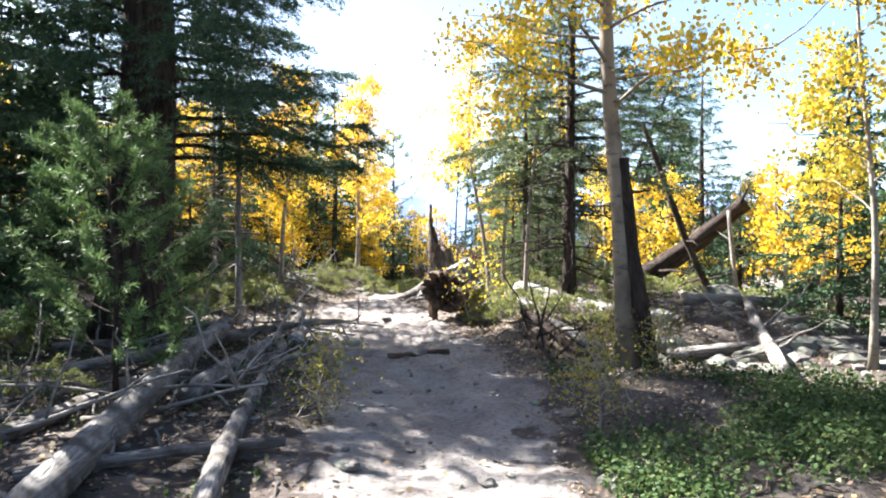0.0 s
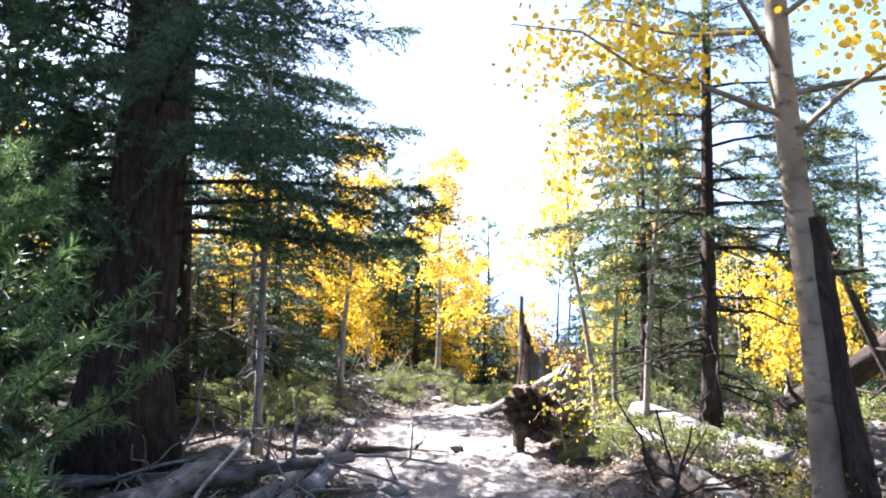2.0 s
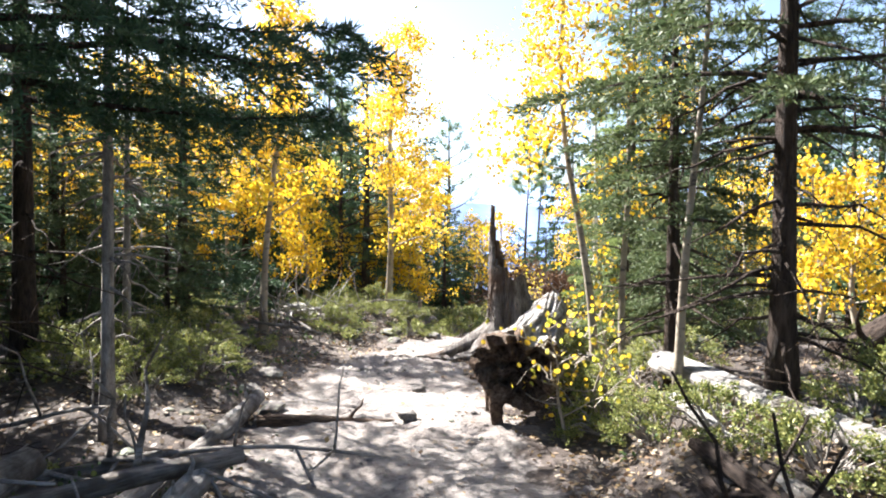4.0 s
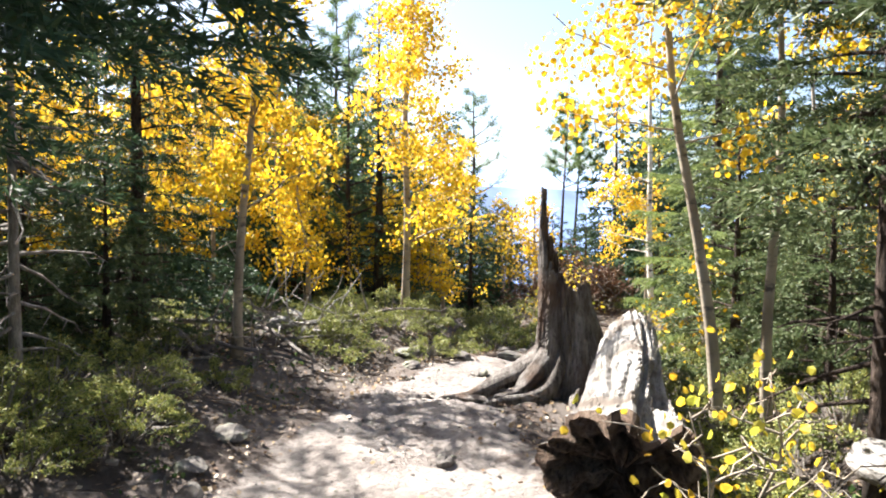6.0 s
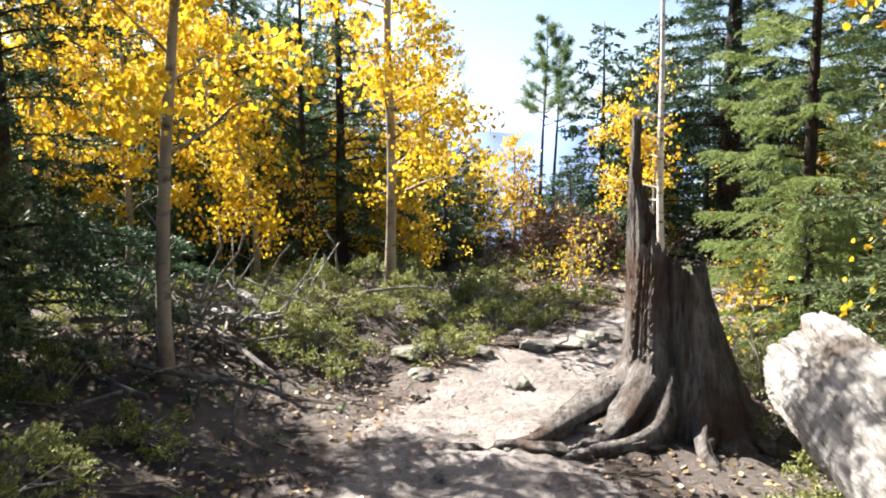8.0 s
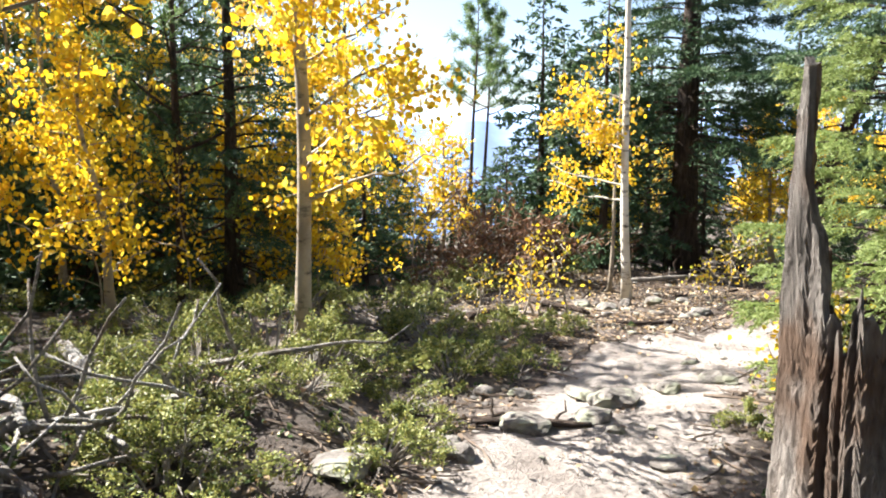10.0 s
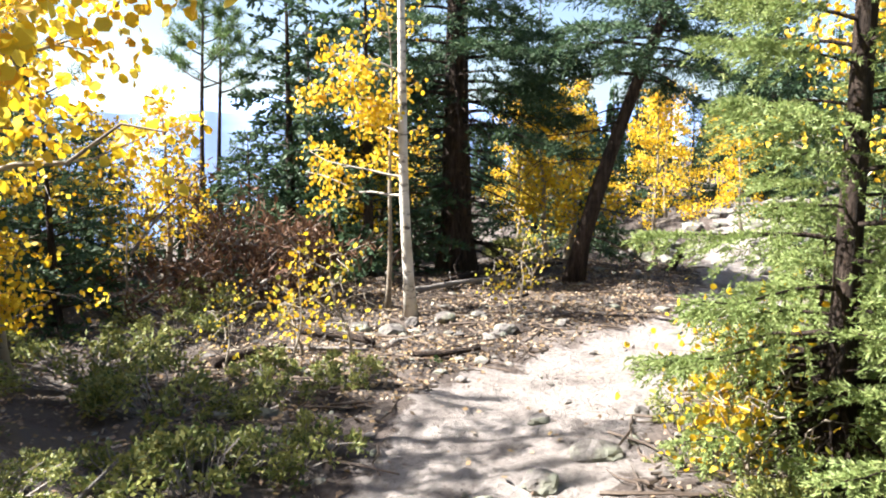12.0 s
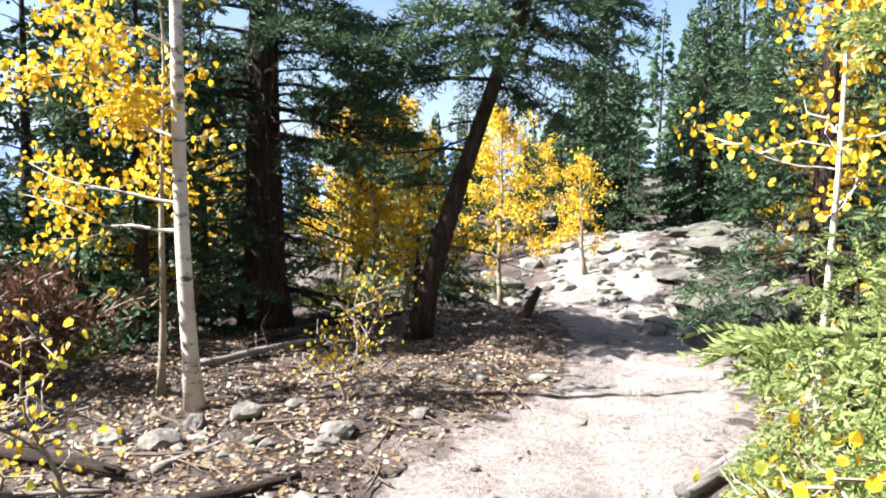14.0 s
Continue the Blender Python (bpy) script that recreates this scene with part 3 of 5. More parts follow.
# conifers beside the trail
plant("spruce_tree", conifer_meshes(41, 12.0, 0.44, 0.18, 2.8, 28, 0.065, dead=24, droop=0.24, thick=6), -3.86, 9.26, "large dark spruce with thick furrowed trunk", "tree", "spruces")
plant("spruce_tree", conifer_meshes(42, 6.8, 0.085, 0.26, 1.55, 26, 0.055, dead=40, mat=M_SPRUCE, thick=6.5, slim=0.11, limbs=66), 1.70, 10.1, "slim spruce with open grey-green limbs", "tree", "spruces")
plant("spruce_tree", conifer_meshes(49, 4.5, 0.055, 0.28, 0.85, 36, 0.05, dead=16, mat=M_SPRUCE, thick=7, slim=0.11, limbs=62), 1.2, 11.05, "young grey-green spruce among pale poles", "tree", "spruces")
plant("fir_tree", conifer_meshes(43, 6.2, 0.068, 0.03, 0.70, 60, 0.026, dead=46, mat=M_FIR, droop=0.26, thick=8, slim=0.13, limbs=130, power=0.7, lop=(3.7, 0.22)), 1.75, 16.5, "bright green fir with limbs sweeping low over the trail", "tree", "spruces")
plant("spruce_tree", conifer_meshes(48, 6.0, 0.12, 0.10, 1.3, 24, 0.08, dead=30, thick=5.5), 6.6, 19.3, "dark-trunked spruce with dead twigs low down", "tree", "spruces")
plant("spruce_tree", conifer_meshes(44, 8.5, 0.25, 0.24, 2.3, 27, 0.10, dead=90, thick=6), 3.75, 24.3, "large spruce with dead grey limbs low on a reddish trunk", "tree", "spruces")
plant("spruce_tree", conifer_meshes(45, 7.5, 0.115, 0.36, 2.1, 32, 0.09, lean=(0.30, -0.20), dead=8), 4.75, 22.7, "leaning dark spruce trunk with crown above", "tree", "spruces")
plant("spruce_tree", conifer_meshes(46, 7.0, 0.045, 0.32, 0.65, 24, 0.05, dead=24, gap=0.3, bark=M_TWIG), -2.75, 9.95, "thin young conifer with bare lower stem", "tree", "spruces")
plant("spruce_tree", conifer_meshes(47, 4.5, 0.04, 0.30, 0.9, 18, 0.07, dead=24, gap=0.3, bark=M_TWIG), -3.7, 12.0, "thin young conifer with bare lower stem", "tree", "spruces")
for x, y, sd, h, ln in ((1.15, 10.6, 51, 4.2, 0.02), (0.98, 11.9, 52, 3.6, -0.02), (2.38, 15.45, 53, 4.4, -0.03)):
    plant("aspen_tree", aspen_meshes(sd, h, 0.036, 0.66, 0.55, 300, (ln, 0.0), 0.07, 0.022, 9), x, y, "thin pale aspen pole among spruce limbs", "tree", "aspens")

CONES = [conifer_meshes(60, 6.0, 0.10, 0.04, 1.45, 13, 0.11, dead=4, limbs=86, slim=0.22), conifer_meshes(61, 4.4, 0.08, 0.03, 1.25, 14, 0.10, dead=4, limbs=72, slim=0.22), conifer_meshes(62, 7.6, 0.14, 0.06, 1.75, 12, 0.13, dead=5, limbs=96, slim=0.22), conifer_meshes(63, 2.3, 0.05, 0.02, 0.85, 22, 0.08, limbs=54, slim=0.14),
         conifer_meshes(65, 6.6, 0.12, 0.02, 1.5, 17, 0.13, limbs=120, slim=0.26, power=0.95), conifer_meshes(66, 5.6, 0.10, 0.04, 1.4, 20, 0.065, dead=12, limbs=86, slim=0.13, thick=5.5),
         conifer_meshes(68, 2.0, 0.04, 0.03, 0.72, 34, 0.042, mat=M_SPRUCE, limbs=50, thick=7, slim=0.12), conifer_meshes(67, 1.4, 0.03, 0.02, 0.5, 50, 0.028, mat=M_FIR, limbs=46, thick=8, slim=0.13)]
# Trees left of and behind the trail's start are out of view, added for shade.
FAR = [(-6.4, 13.6, 5), (-8.2, 14.2, 1), (-9.2, 16.9, 2), (-6.8, 18.6, 3), (-6.6, 25.4, 2), (-3.6, 26.0, 1), (-10.4, 18.0, 0), (-5.0, 22.0, 3), (-9.0, 9.6, 2), (-7.6, 6.6, 0), (-6.5, 5.6, 2), (-5.8, 2.6, 0), (-6.8, 11.2, 2), (-6.0, 14.5, 5), (-6.0, 9.6, 2), (0.2, 27.5, 3), (-1.2, 26.6, 3), (-2.9, 26.6, 3), (3.4, 26.4, 3), (5.2, 26.6, 3), (6.4, 24.8, 3), (2.4, 24.4, 1), (7.9, 27.0, 3), (13.2, 29.2, 3), (15.2, 27.6, 3), (11.0, 31.6, 1), (16.2, 29.2, 3), (1.6, 12.7, 6), (1.9, 13.9, 6), (1.25, 13.7, 6), (-4.5, 13.2, 6), (-4.2, 13.9, 6), (-4.9, 12.9, 6), (2.15, 16.2, 7), (2.25, 17.0, 7), (1.5, 15.9, 7), (3.0, 17.6, 7), (2.7, 17.0, 7), (-4.5, 15.0, 5), (-3.0, 20.3, 5), (-4.0, 24.6, 3), (-5.4, 21.2, 3), (-4.6, 20.8, 1), (-6.3, 22.4, 0), (-4.4, 25.2, 1), (-8.6, 24.9, 0), (-4.6, 28.6, 0), (-1.8, 25.4, 3), (-0.9, 28.0, 3), (2.9, 29.0, 1), (4.4, 27.6, 1), (1.4, 28.6, 3), (-11.5, 29.5, 2), (-8.2, 31.5, 0),
       (6.4, 8.6, 0), (5.2, 9.8, 3), (8.6, 8.2, 2), (10.4, 9.6, 0), (7.2, 18.9, 3), (5.6, 14.2, 3), (6.0, 5.4, 2), (1.6, 25.6, 1), (2.4, 27.2, 1), (0.9, 25.2, 3),
       (10.2, 32.0, 0), (12.4, 30.5, 1), (15.4, 28.6, 4), (18.0, 27.4, 4), (17.8, 25.2, 4), (16.6, 22.9, 4), (14.8, 21.0, 4), (19.9, 28.8, 4), (21.8, 28.4, 2), (21.0, 25.4, 4), (7.6, 33.4, 0), (13.4, 19.2, 4), (10.4, 19.4, 4),
       (-9.2, 20.4, 1), (-7.6, 19.4, 1), (-8.0, 22.0, 0), (-5.8, 23.4, 1), (-3.0, 23.6, 3), (-3.4, 22.4, 3), (-1.6, 22.9, 3), (-7.2, 16.2, 3), (-10.2, 14.0, 0), (-6.3, 26.8, 0), (-2.6, 27.4, 1), (-5.2, 26.8, 1), (3.2, 16.6, 6), (5.2, 17.2, 1),
       (-1.6, 30.5, 3), (1.4, 33.0, 3), (3.6, 31.0, 1), (-2.2, 24.2, 3), (-7.5, 2.5, 2), (5.5, -4.0, 2), (0.5, -9.0, 0), (15.5, 20.0, 0), (14.0, 17.4, 2)]
for x, y, k in FAR:
    # Two spruces left of the start are enlarged 1.28 times for longer shade.
    plant("spruce_tree", CONES[k], x, y, "small bushy green spruce sapling" if k in (3, 6) else "young bright green fir low beside the trail" if k == 7 else SPRUCE_LABEL, "tree", "spruces", AREA.uniform(0, 360), AREA.uniform(0.88, 1.12) * (1.28 if -7 < x < -4.5 and 5 < y <= 10 else 1.0))

# High crowns added to throw dappled shade on the trail; the first is unseen.
SHADE_SPRUCE = conifer_meshes(64, 10.5, 0.13, 0.40, 2.1, 12, 0.10, dead=14, limbs=60, slim=0.18)
for x, y, size in ((-5.9, 9.4, 1.08), (-4.4, 11.5, 0.80)):
    plant("spruce_tree", SHADE_SPRUCE, x, y, "tall spruce added for shade, with bare lower trunk and open crown", "tree", "spruces", AREA.uniform(0, 360), size)

plant("pine_tree", pine_meshes(71, 2.3, 0.03, 0.14, 0.8, 40, 6, 0.075, count=85), -2.46, 5.55, "young long-needled pine in the shade", "tree", "pines")
plant("pine_tree", pine_meshes(72, 4.9, 0.05, 0.55, 0.75, 18, 6, 0.12, (0.02, 0), count=60), 0.30, 25.9, "sparse pine with bare stem and tufted top", "tree", "pines")
plant("pine_tree", pine_meshes(73, 4.6, 0.05, 0.60, 0.65, 14, 6, 0.12, (0.03, 0), count=60), 0.74, 26.6, "sparse pine with bare stem and tufted top", "tree", "pines")
plant("pine_tree", pine_meshes(75, 6.0, 0.085, 0.22, 1.2, 30, 6, 0.13, (0.02, 0), count=40), -4.2, 21.9, "tall dark pine with tufted limbs among aspens", "tree", "pines")
plant("pine_tree", pine_meshes(76, 4.6, 0.06, 0.15, 1.1, 24, 5, 0.12, (-0.02, 0), count=44), -3.4, 19.7, "dark open pine with tufted limbs among aspens", "tree", "pines")
plant("pine_tree", pine_meshes(74, 5.6, 0.09, 0.25, 1.1, 26, 5, 0.15), -2.0, 28.0, "tall pine with tufted grey-green limbs", "tree", "pines")


# ---- dead wood ----
def place_between(ob, a, b):
    """Lays an object whose length runs along its z from a to b."""
    a, b = Vector(a), Vector(b)
    q = (b - a).to_track_quat("Z", "Y")
    ob.matrix_world = Matrix.LocRotScale(a, q, None)
    return (b - a).length


def log(a, b, r0, r1, label, seed, name="fallen_log", mat=None, stubs=4, sides=14, bow=0.05, category="log", group="fallen logs", long_stubs=False):
    rng = np.random.default_rng(seed)
    e = tagged(new(name), label, category, group)
    ln = place_between(e, a, b)
    k = max(8, int(ln / 0.16))
    t = np.linspace(0, 1, k)
    line = np.stack([bow * np.sin(3 * t + rng.uniform(0, 6)) * ln * 0.3, bow * np.sin(4 * t + rng.uniform(0, 6)) * ln * 0.3, t * ln], -1)
    line[:, :2] -= line[0, :2]
    body = Build()
    body.tube(line, np.linspace(r0, r1, k) * (1 + rng.normal(0, 0.05, k)), sides, 0.17, seed)
    part("log_body", body, mat or M_DEAD, e, smooth=True)
    for i in range(stubs):
        c = along(line, np.array([rng.uniform(0.1, 0.97)]))[0]
        az = rng.uniform(0, 6.28)
        d = np.array((math.cos(az), math.sin(az), rng.uniform(-0.3, 0.7)))
        st = Build()
        sl = rng.uniform(0.10, 0.30) * (3.0 if long_stubs else 1)
        q = np.linspace(0, 1, 5)[:, None]
        st.tube(c + d * sl * q + rng.normal(0, 0.05 * sl, (5, 3)) * q, np.linspace(0.22 * r0 + 0.006, 0.006, 5), 6, 0.1, i)
        part("branch_stub", st, mat or M_DEAD, e, smooth=True)
    return e


def G(x, y, up=0.0):
    return (x, y, H(x, y) + up)


GREY_LOG = "silver-grey weathered fallen log without bark"
log(G(-1.98, 3.2, 0.10), G(-2.62, 8.9, 0.22), 0.105, 0.08, "thick silver-grey fallen log beside the trail", 1, stubs=6)
log(G(-1.95, 5.6, 0.10), G(-2.3, 11.2, 0.26), 0.085, 0.065, GREY_LOG + " resting on others", 2, stubs=4)
log(G(-1.05, 3.1, 0.08), G(-1.85, 8.2, 0.20), 0.07, 0.055, "slender silver-grey fallen log near the trail", 3, stubs=4)
log(G(-3.2, 3.4, 0.07), G(-2.5, 6.2, 0.10), 0.07, 0.05, GREY_LOG, 4)
log(G(-3.6, 7.0, 0.05), G(-1.5, 9.2, 0.18), 0.07, 0.05, GREY_LOG + " lying crosswise", 5, long_stubs=True)
log(G(-4.4, 8.3, 0.06), G(-2.2, 9.6, 0.12), 0.06, 0.04, GREY_LOG + " lying crosswise", 6, long_stubs=True, stubs=6)
log(G(-2.4, 4.1, 0.04), G(-0.95, 4.45, 0.05), 0.045, 0.03, "thin grey dead branch under the logs", 7, stubs=2)
log(G(-1.70, 8.45, 0.08), G(-1.76, 9.3, 0.16), 0.085, 0.07, "short bleached log end at the trail's edge", 8, stubs=3, mat=M_BLEACH)
TANGLE = np.random.default_rng(44)
for i in range(22):
    x, y, az, ln = TANGLE.uniform(-4.6, -2.3), TANGLE.uniform(4.4, 10.2), TANGLE.uniform(-0.9, 0.9), TANGLE.uniform(0.7, 1.9)
    x2, y2 = x + ln * math.cos(az), y + ln * math.sin(az)
    log(G(x, y, 0.05), G(x2, y2, TANGLE.uniform(0.06, 0.3)), 0.022, 0.009, "thin grey dead branch in the tangle", 500 + i, "dead_branch", M_TWIG, 5, 6, 0.12, "branch", "dead branches", True)
# right of the trail, on the low bank
log(G(1.10, 11.0, 0.24), G(2.0, 8.9, 0.30), 0.095, 0.085, "bright silver log lying on the bank", 9, stubs=6, mat=M_BLEACH)
log(G(1.05, 10.1, 0.22), G(1.55, 8.3, 0.06), 0.06, 0.05, "bleached log lying among junipers", 23, stubs=4, mat=M_BLEACH)
log(G(2.0, 7.08, -0.04), (1.73, 7.2, 2.0), 0.085, 0.055, "dark broken dead stem leaning against an aspen", 24, "leaning_snag", M_SPRUCE_BARK, 4, 12, 0.03, "snag", "snags")
log(G(1.0, 9.4, 0.10), G(1.5, 7.7, 0.08), 0.05, 0.035, "dark broken log with root spurs", 10, mat=M_SPRUCE_BARK, stubs=7, long_stubs=True)
log(G(0.95, 9.0, 0.10), G(1.15, 7.4, 0.05), 0.035, 0.02, "dark broken branch with spurs", 11, mat=M_SPRUCE_BARK, stubs=7, long_stubs=True)
log(G(2.5, 8.2, 0.06), G(5.6, 8.9, 0.08), 0.07, 0.05, GREY_LOG, 12, stubs=6)
log(G(3.1, 9.6, 0.06), G(6.6, 10.8, 0.08), 0.08, 0.06, GREY_LOG, 13, stubs=6, long_stubs=True)
log(G(3.2, 6.9, 0.05), G(4.0, 9.6, 0.20), 0.08, 0.05, "grey dead log with branching spurs", 14, stubs=8, long_stubs=True)
log(G(0.35, 3.2, 0.03), G(1.25, 3.5, 0.05), 0.06, 0.04, GREY_LOG, 15, stubs=1)
log(G(0.95, 3.9, 0.03), G(1.6, 5.0, 0.06), 0.05, 0.03, GREY_LOG + " among herbs", 16, stubs=2)
log(G(-2.0, 10.8, 0.02), G(-0.95, 11.05, -0.005), 0.065, 0.04, "brown root worn bare across the trail", 17, "trail_root", M_ROT, 1, 9, 0.08, "root", "trail roots")
log(G(-0.6, 8.05, -0.01), G(0.05, 8.3, -0.015), 0.05, 0.03, "brown root worn bare across the trail", 18, "trail_root", M_ROT, 1, 9, 0.08, "root", "trail roots")
log(G(-0.9, 14.2, 0.0), G(-0.2, 13.7, 0.0), 0.04, 0.02, "brown root worn bare across the trail", 19, "trail_root", M_DEAD, 1, 9, 0.08, "root", "trail roots")
# the leaning snag
snag = log(G(2.85, 11.9, -0.05), (4.9, 12.4, 1.72), 0.19, 0.13, "dark broken dead trunk leaning against the trees", 20, "leaning_snag", M_SPRUCE_BARK, 7, 14, 0.05, "snag", "snags", True)
log(G(4.1, 11.4), (3.0, 11.6, 2.9), 0.06, 0.035, "thin leaning dead spruce stem", 21, "leaning_snag", M_SPRUCE_BARK, 9, 8, 0.04, "snag", "snags", True)
log(G(4.6, 11.7), (4.5, 11.8, 1.6), 0.045, 0.03, "thin upright grey dead stem", 22, "dead_sapling", M_TWIG, 3, 8, 0.04, "snag", "snags")
# dead branches in the shrubs left of the bend
for i, (a, b, r) in enumerate([((-3.66, 17.4), (-2.5, 15.6), 0.05), ((-3.0, 16.4), (-2.38, 15.6), 0.022), ((-3.5, 16.1), (-2.9, 15.2), 0.04), ((-3.4, 15.5), (-2.7, 15.5), 0.025), ((-3.1, 15.9), (-2.6, 15.2), 0.02), ((-3.9, 14.6), (-3.0, 13.7), 0.035), ((-3.6, 15.6), (-2.4, 14.6), 0.03), ((-4.2, 15.2), (-3.0, 15.9), 0.03), ((-3.3, 14.2), (-2.3, 13.9), 0.022), ((-4.4, 16.4), (-3.1, 15.1), 0.035), ((-2.9, 16.6), (-1.9, 16.2), 0.03)]):
    log(G(*a, 0.12), G(*b, 0.22), r, r * 0.5, "bleached dead branch lying in juniper", 130 + i, "dead_branch", M_BLEACH if i < 5 else None, 6, 7, 0.12, "branch", "dead branches", True)
# sticks on the bare ground round the white aspen
for i, (a, b, r) in enumerate([((0.55, 21.5), (1.0, 20.6), 0.045), ((1.2, 20.6), (1.75, 20.9), 0.035), ((1.15, 20.0), (1.75, 19.9), 0.035), ((0.2, 20.9), (0.9, 20.4), 0.02), ((2.5, 21.6), (3.6, 22.1), 0.03), ((2.2, 22.6), (4.0, 23.0), 0.04),
                                ((-0.4, 20.6), (0.3, 20.9), 0.05), ((5.6, 22.4), (7.0, 23.6), 0.05), ((3.0, 23.2), (5.2, 23.7), 0.035), ((8.0, 25.4), (9.8, 27.4), 0.06), ((-0.9, 16.7), (-0.2, 16.5), 0.03)]):
    log(G(*a, r * 0.7), G(*b, r * 0.7), r, r * 0.6, "brown dead stick on bare ground", 50 + i, "stick", M_TWIG if i % 2 else M_SPRUCE_BARK, 2, 7, 0.06, "stick", "sticks")
log(G(3.0, 18.35, 0.04), G(4.5, 18.3, 0.16), 0.05, 0.12, "bleached twisted log beside the trail", 70, stubs=4, bow=0.1)
log(G(7.1, 23.4), (7.35, 23.3, H(7.1, 23.4) + 0.45), 0.09, 0.05, "short broken dark stump", 71, "small_stump", M_ROT, 3, 10, 0.05, "stump", "stumps")


def rotten_log():
    """A big bleached log, deeply furrowed, its near end broken open and held off the soil by a stub."""
    rng = np.random.default_rng(91)
    e = tagged(new("rotten_log"), "big bleached rotten log with a hollow broken end", "log", "fallen logs")
    a, b = Vector((0.0, 10.68, 0.42)), Vector((0.38, 13.35, 0.51))
    ln = place_between(e, a, b)
    k, sides = 96, 144
    t = np.linspace(0, 1, k)[:, None]
    ang = np.linspace(0, 2 * np.pi, sides, endpoint=False)[None]
    r = 0.235 * (1 + 0.10 * np.cos(2 * (ang - 1.75)) + 0.07 * np.sin(3 * ang + 0.6 + 1.5 * t) + 0.03 * np.sin(7 * ang + 2)) * (1 + 0.26 * np.exp(-t / 0.18))
    r = r * (1 + 0.05 * np.sin(8 * t + 1) * np.sin(ang * 2 + 5 * t))
    for i in range(30):
        c, w, deep = rng.uniform(0, 2 * np.pi), rng.uniform(0.025, 0.07), rng.uniform(0.06, 0.20)
        mid, span = rng.uniform(0, 1), rng.uniform(0.12, 0.5)
        off = np.abs((ang - c - 0.25 * np.sin(3 * t + i) + np.pi) % (2 * np.pi) - np.pi)
        r = r * (1 - deep * (1 - 0.75 * np.exp(-t / 0.10)) * np.exp(-(off / w) ** 2) * np.exp(-((t - mid) / span) ** 4))
    for c, mid, wide, span, deep in ((2.35, 0.30, 0.22, 0.16, 0.42), (1.2, 0.62, 0.16, 0.10, 0.30), (2.0, 0.05, 0.20, 0.10, 0.35), (0.6, 0.25, 0.30, 0.25, 0.30)):
        off = np.abs((ang - c + np.pi) % (2 * np.pi) - np.pi)
        r = r * (1 - deep * np.exp(-(off / wide) ** 4 - ((t - mid) / span) ** 4))
    r = r + rng.normal(0, 0.0035, (k, sides))
    def ripple(amount, reach):
        v = rng.normal(0, 1, sides)
        v = np.convolve(np.concatenate([v, v, v]), np.hanning(reach), mode="same")[sides:2 * sides]
        return amount * v / v.std()

    jag = ripple(0.03, 9)[None]
    near_end = (0.10 * np.sin(ang + 2.6) + 0.04 * np.sin(3 * ang) + jag) * np.exp(-t / 0.07)
    far_end = (0.06 * np.sin(5 * ang) - jag) * np.exp(-(1 - t) / 0.06)
    outer = np.stack(np.broadcast_arrays(r * np.cos(ang) * (1 + 0.25 * np.exp(-t / 0.16)), r * np.sin(ang), t * ln + near_end + far_end), -1).copy()
    idx = np.arange(k * sides).reshape(k, sides)
    shell = Build()
    shell.raw(outer.reshape(-1, 3), [(idx[i, j], idx[i, (j + 1) % sides], idx[i + 1, (j + 1) % sides], idx[i + 1, j]) for i in range(k - 1) for j in range(sides)])
    part("log_body", shell, M_BLEACH, e, smooth=False)
    for end, sgn in ((0, 1), (k - 1, -1)):
        rings = [outer[end]]
        for q, dep in ((0.90, -0.05), (0.76, -0.04), (0.60, 0.07), (0.4, 0.02), (0.18, 0.08)):
            ring = outer[end].copy()
            ring[:, :2] *= q * (1 + ripple(0.05, 15))[:, None]
            ring[:, 2] += sgn * dep + ripple(0.02, 11)
            rings.append(ring)
        core = Build()
        core.raw(np.concatenate(rings), [(m * sides + j, (m + 1) * sides + j, (m + 1) * sides + (j + 1) % sides, m * sides + (j + 1) % sides)[::sgn] for m in range(5) for j in range(sides)] + [tuple(5 * sides + j for j in range(sides))])
        part("rotten_core", core, M_ROT, e, "crumbling brown heartwood")
    inv = e.matrix_world.inverted()
    for i, (p, g, radii) in enumerate((((-0.10, 10.80, 0.28), (-0.13, 10.78), (0.09, 0.055, 0.04)), ((-0.14, 11.2, 0.28), (-0.2, 11.25), (0.08, 0.05, 0.03)), ((0.25, 12.3, 0.30), (0.25, 12.3), (0.15, 0.14, 0.16)))):
        foot = Vector((*g, H(*g) - 0.03))
        mid = (Vector(p) + foot) / 2 + Vector(rng.normal(0, 0.02, 3))
        root = Build()
        root.tube(np.array([inv @ Vector(p), inv @ mid, inv @ foot]), radii, 12, 0.2, i)
        part("root_stub", root, M_ROT, e, smooth=True)


rotten_log()


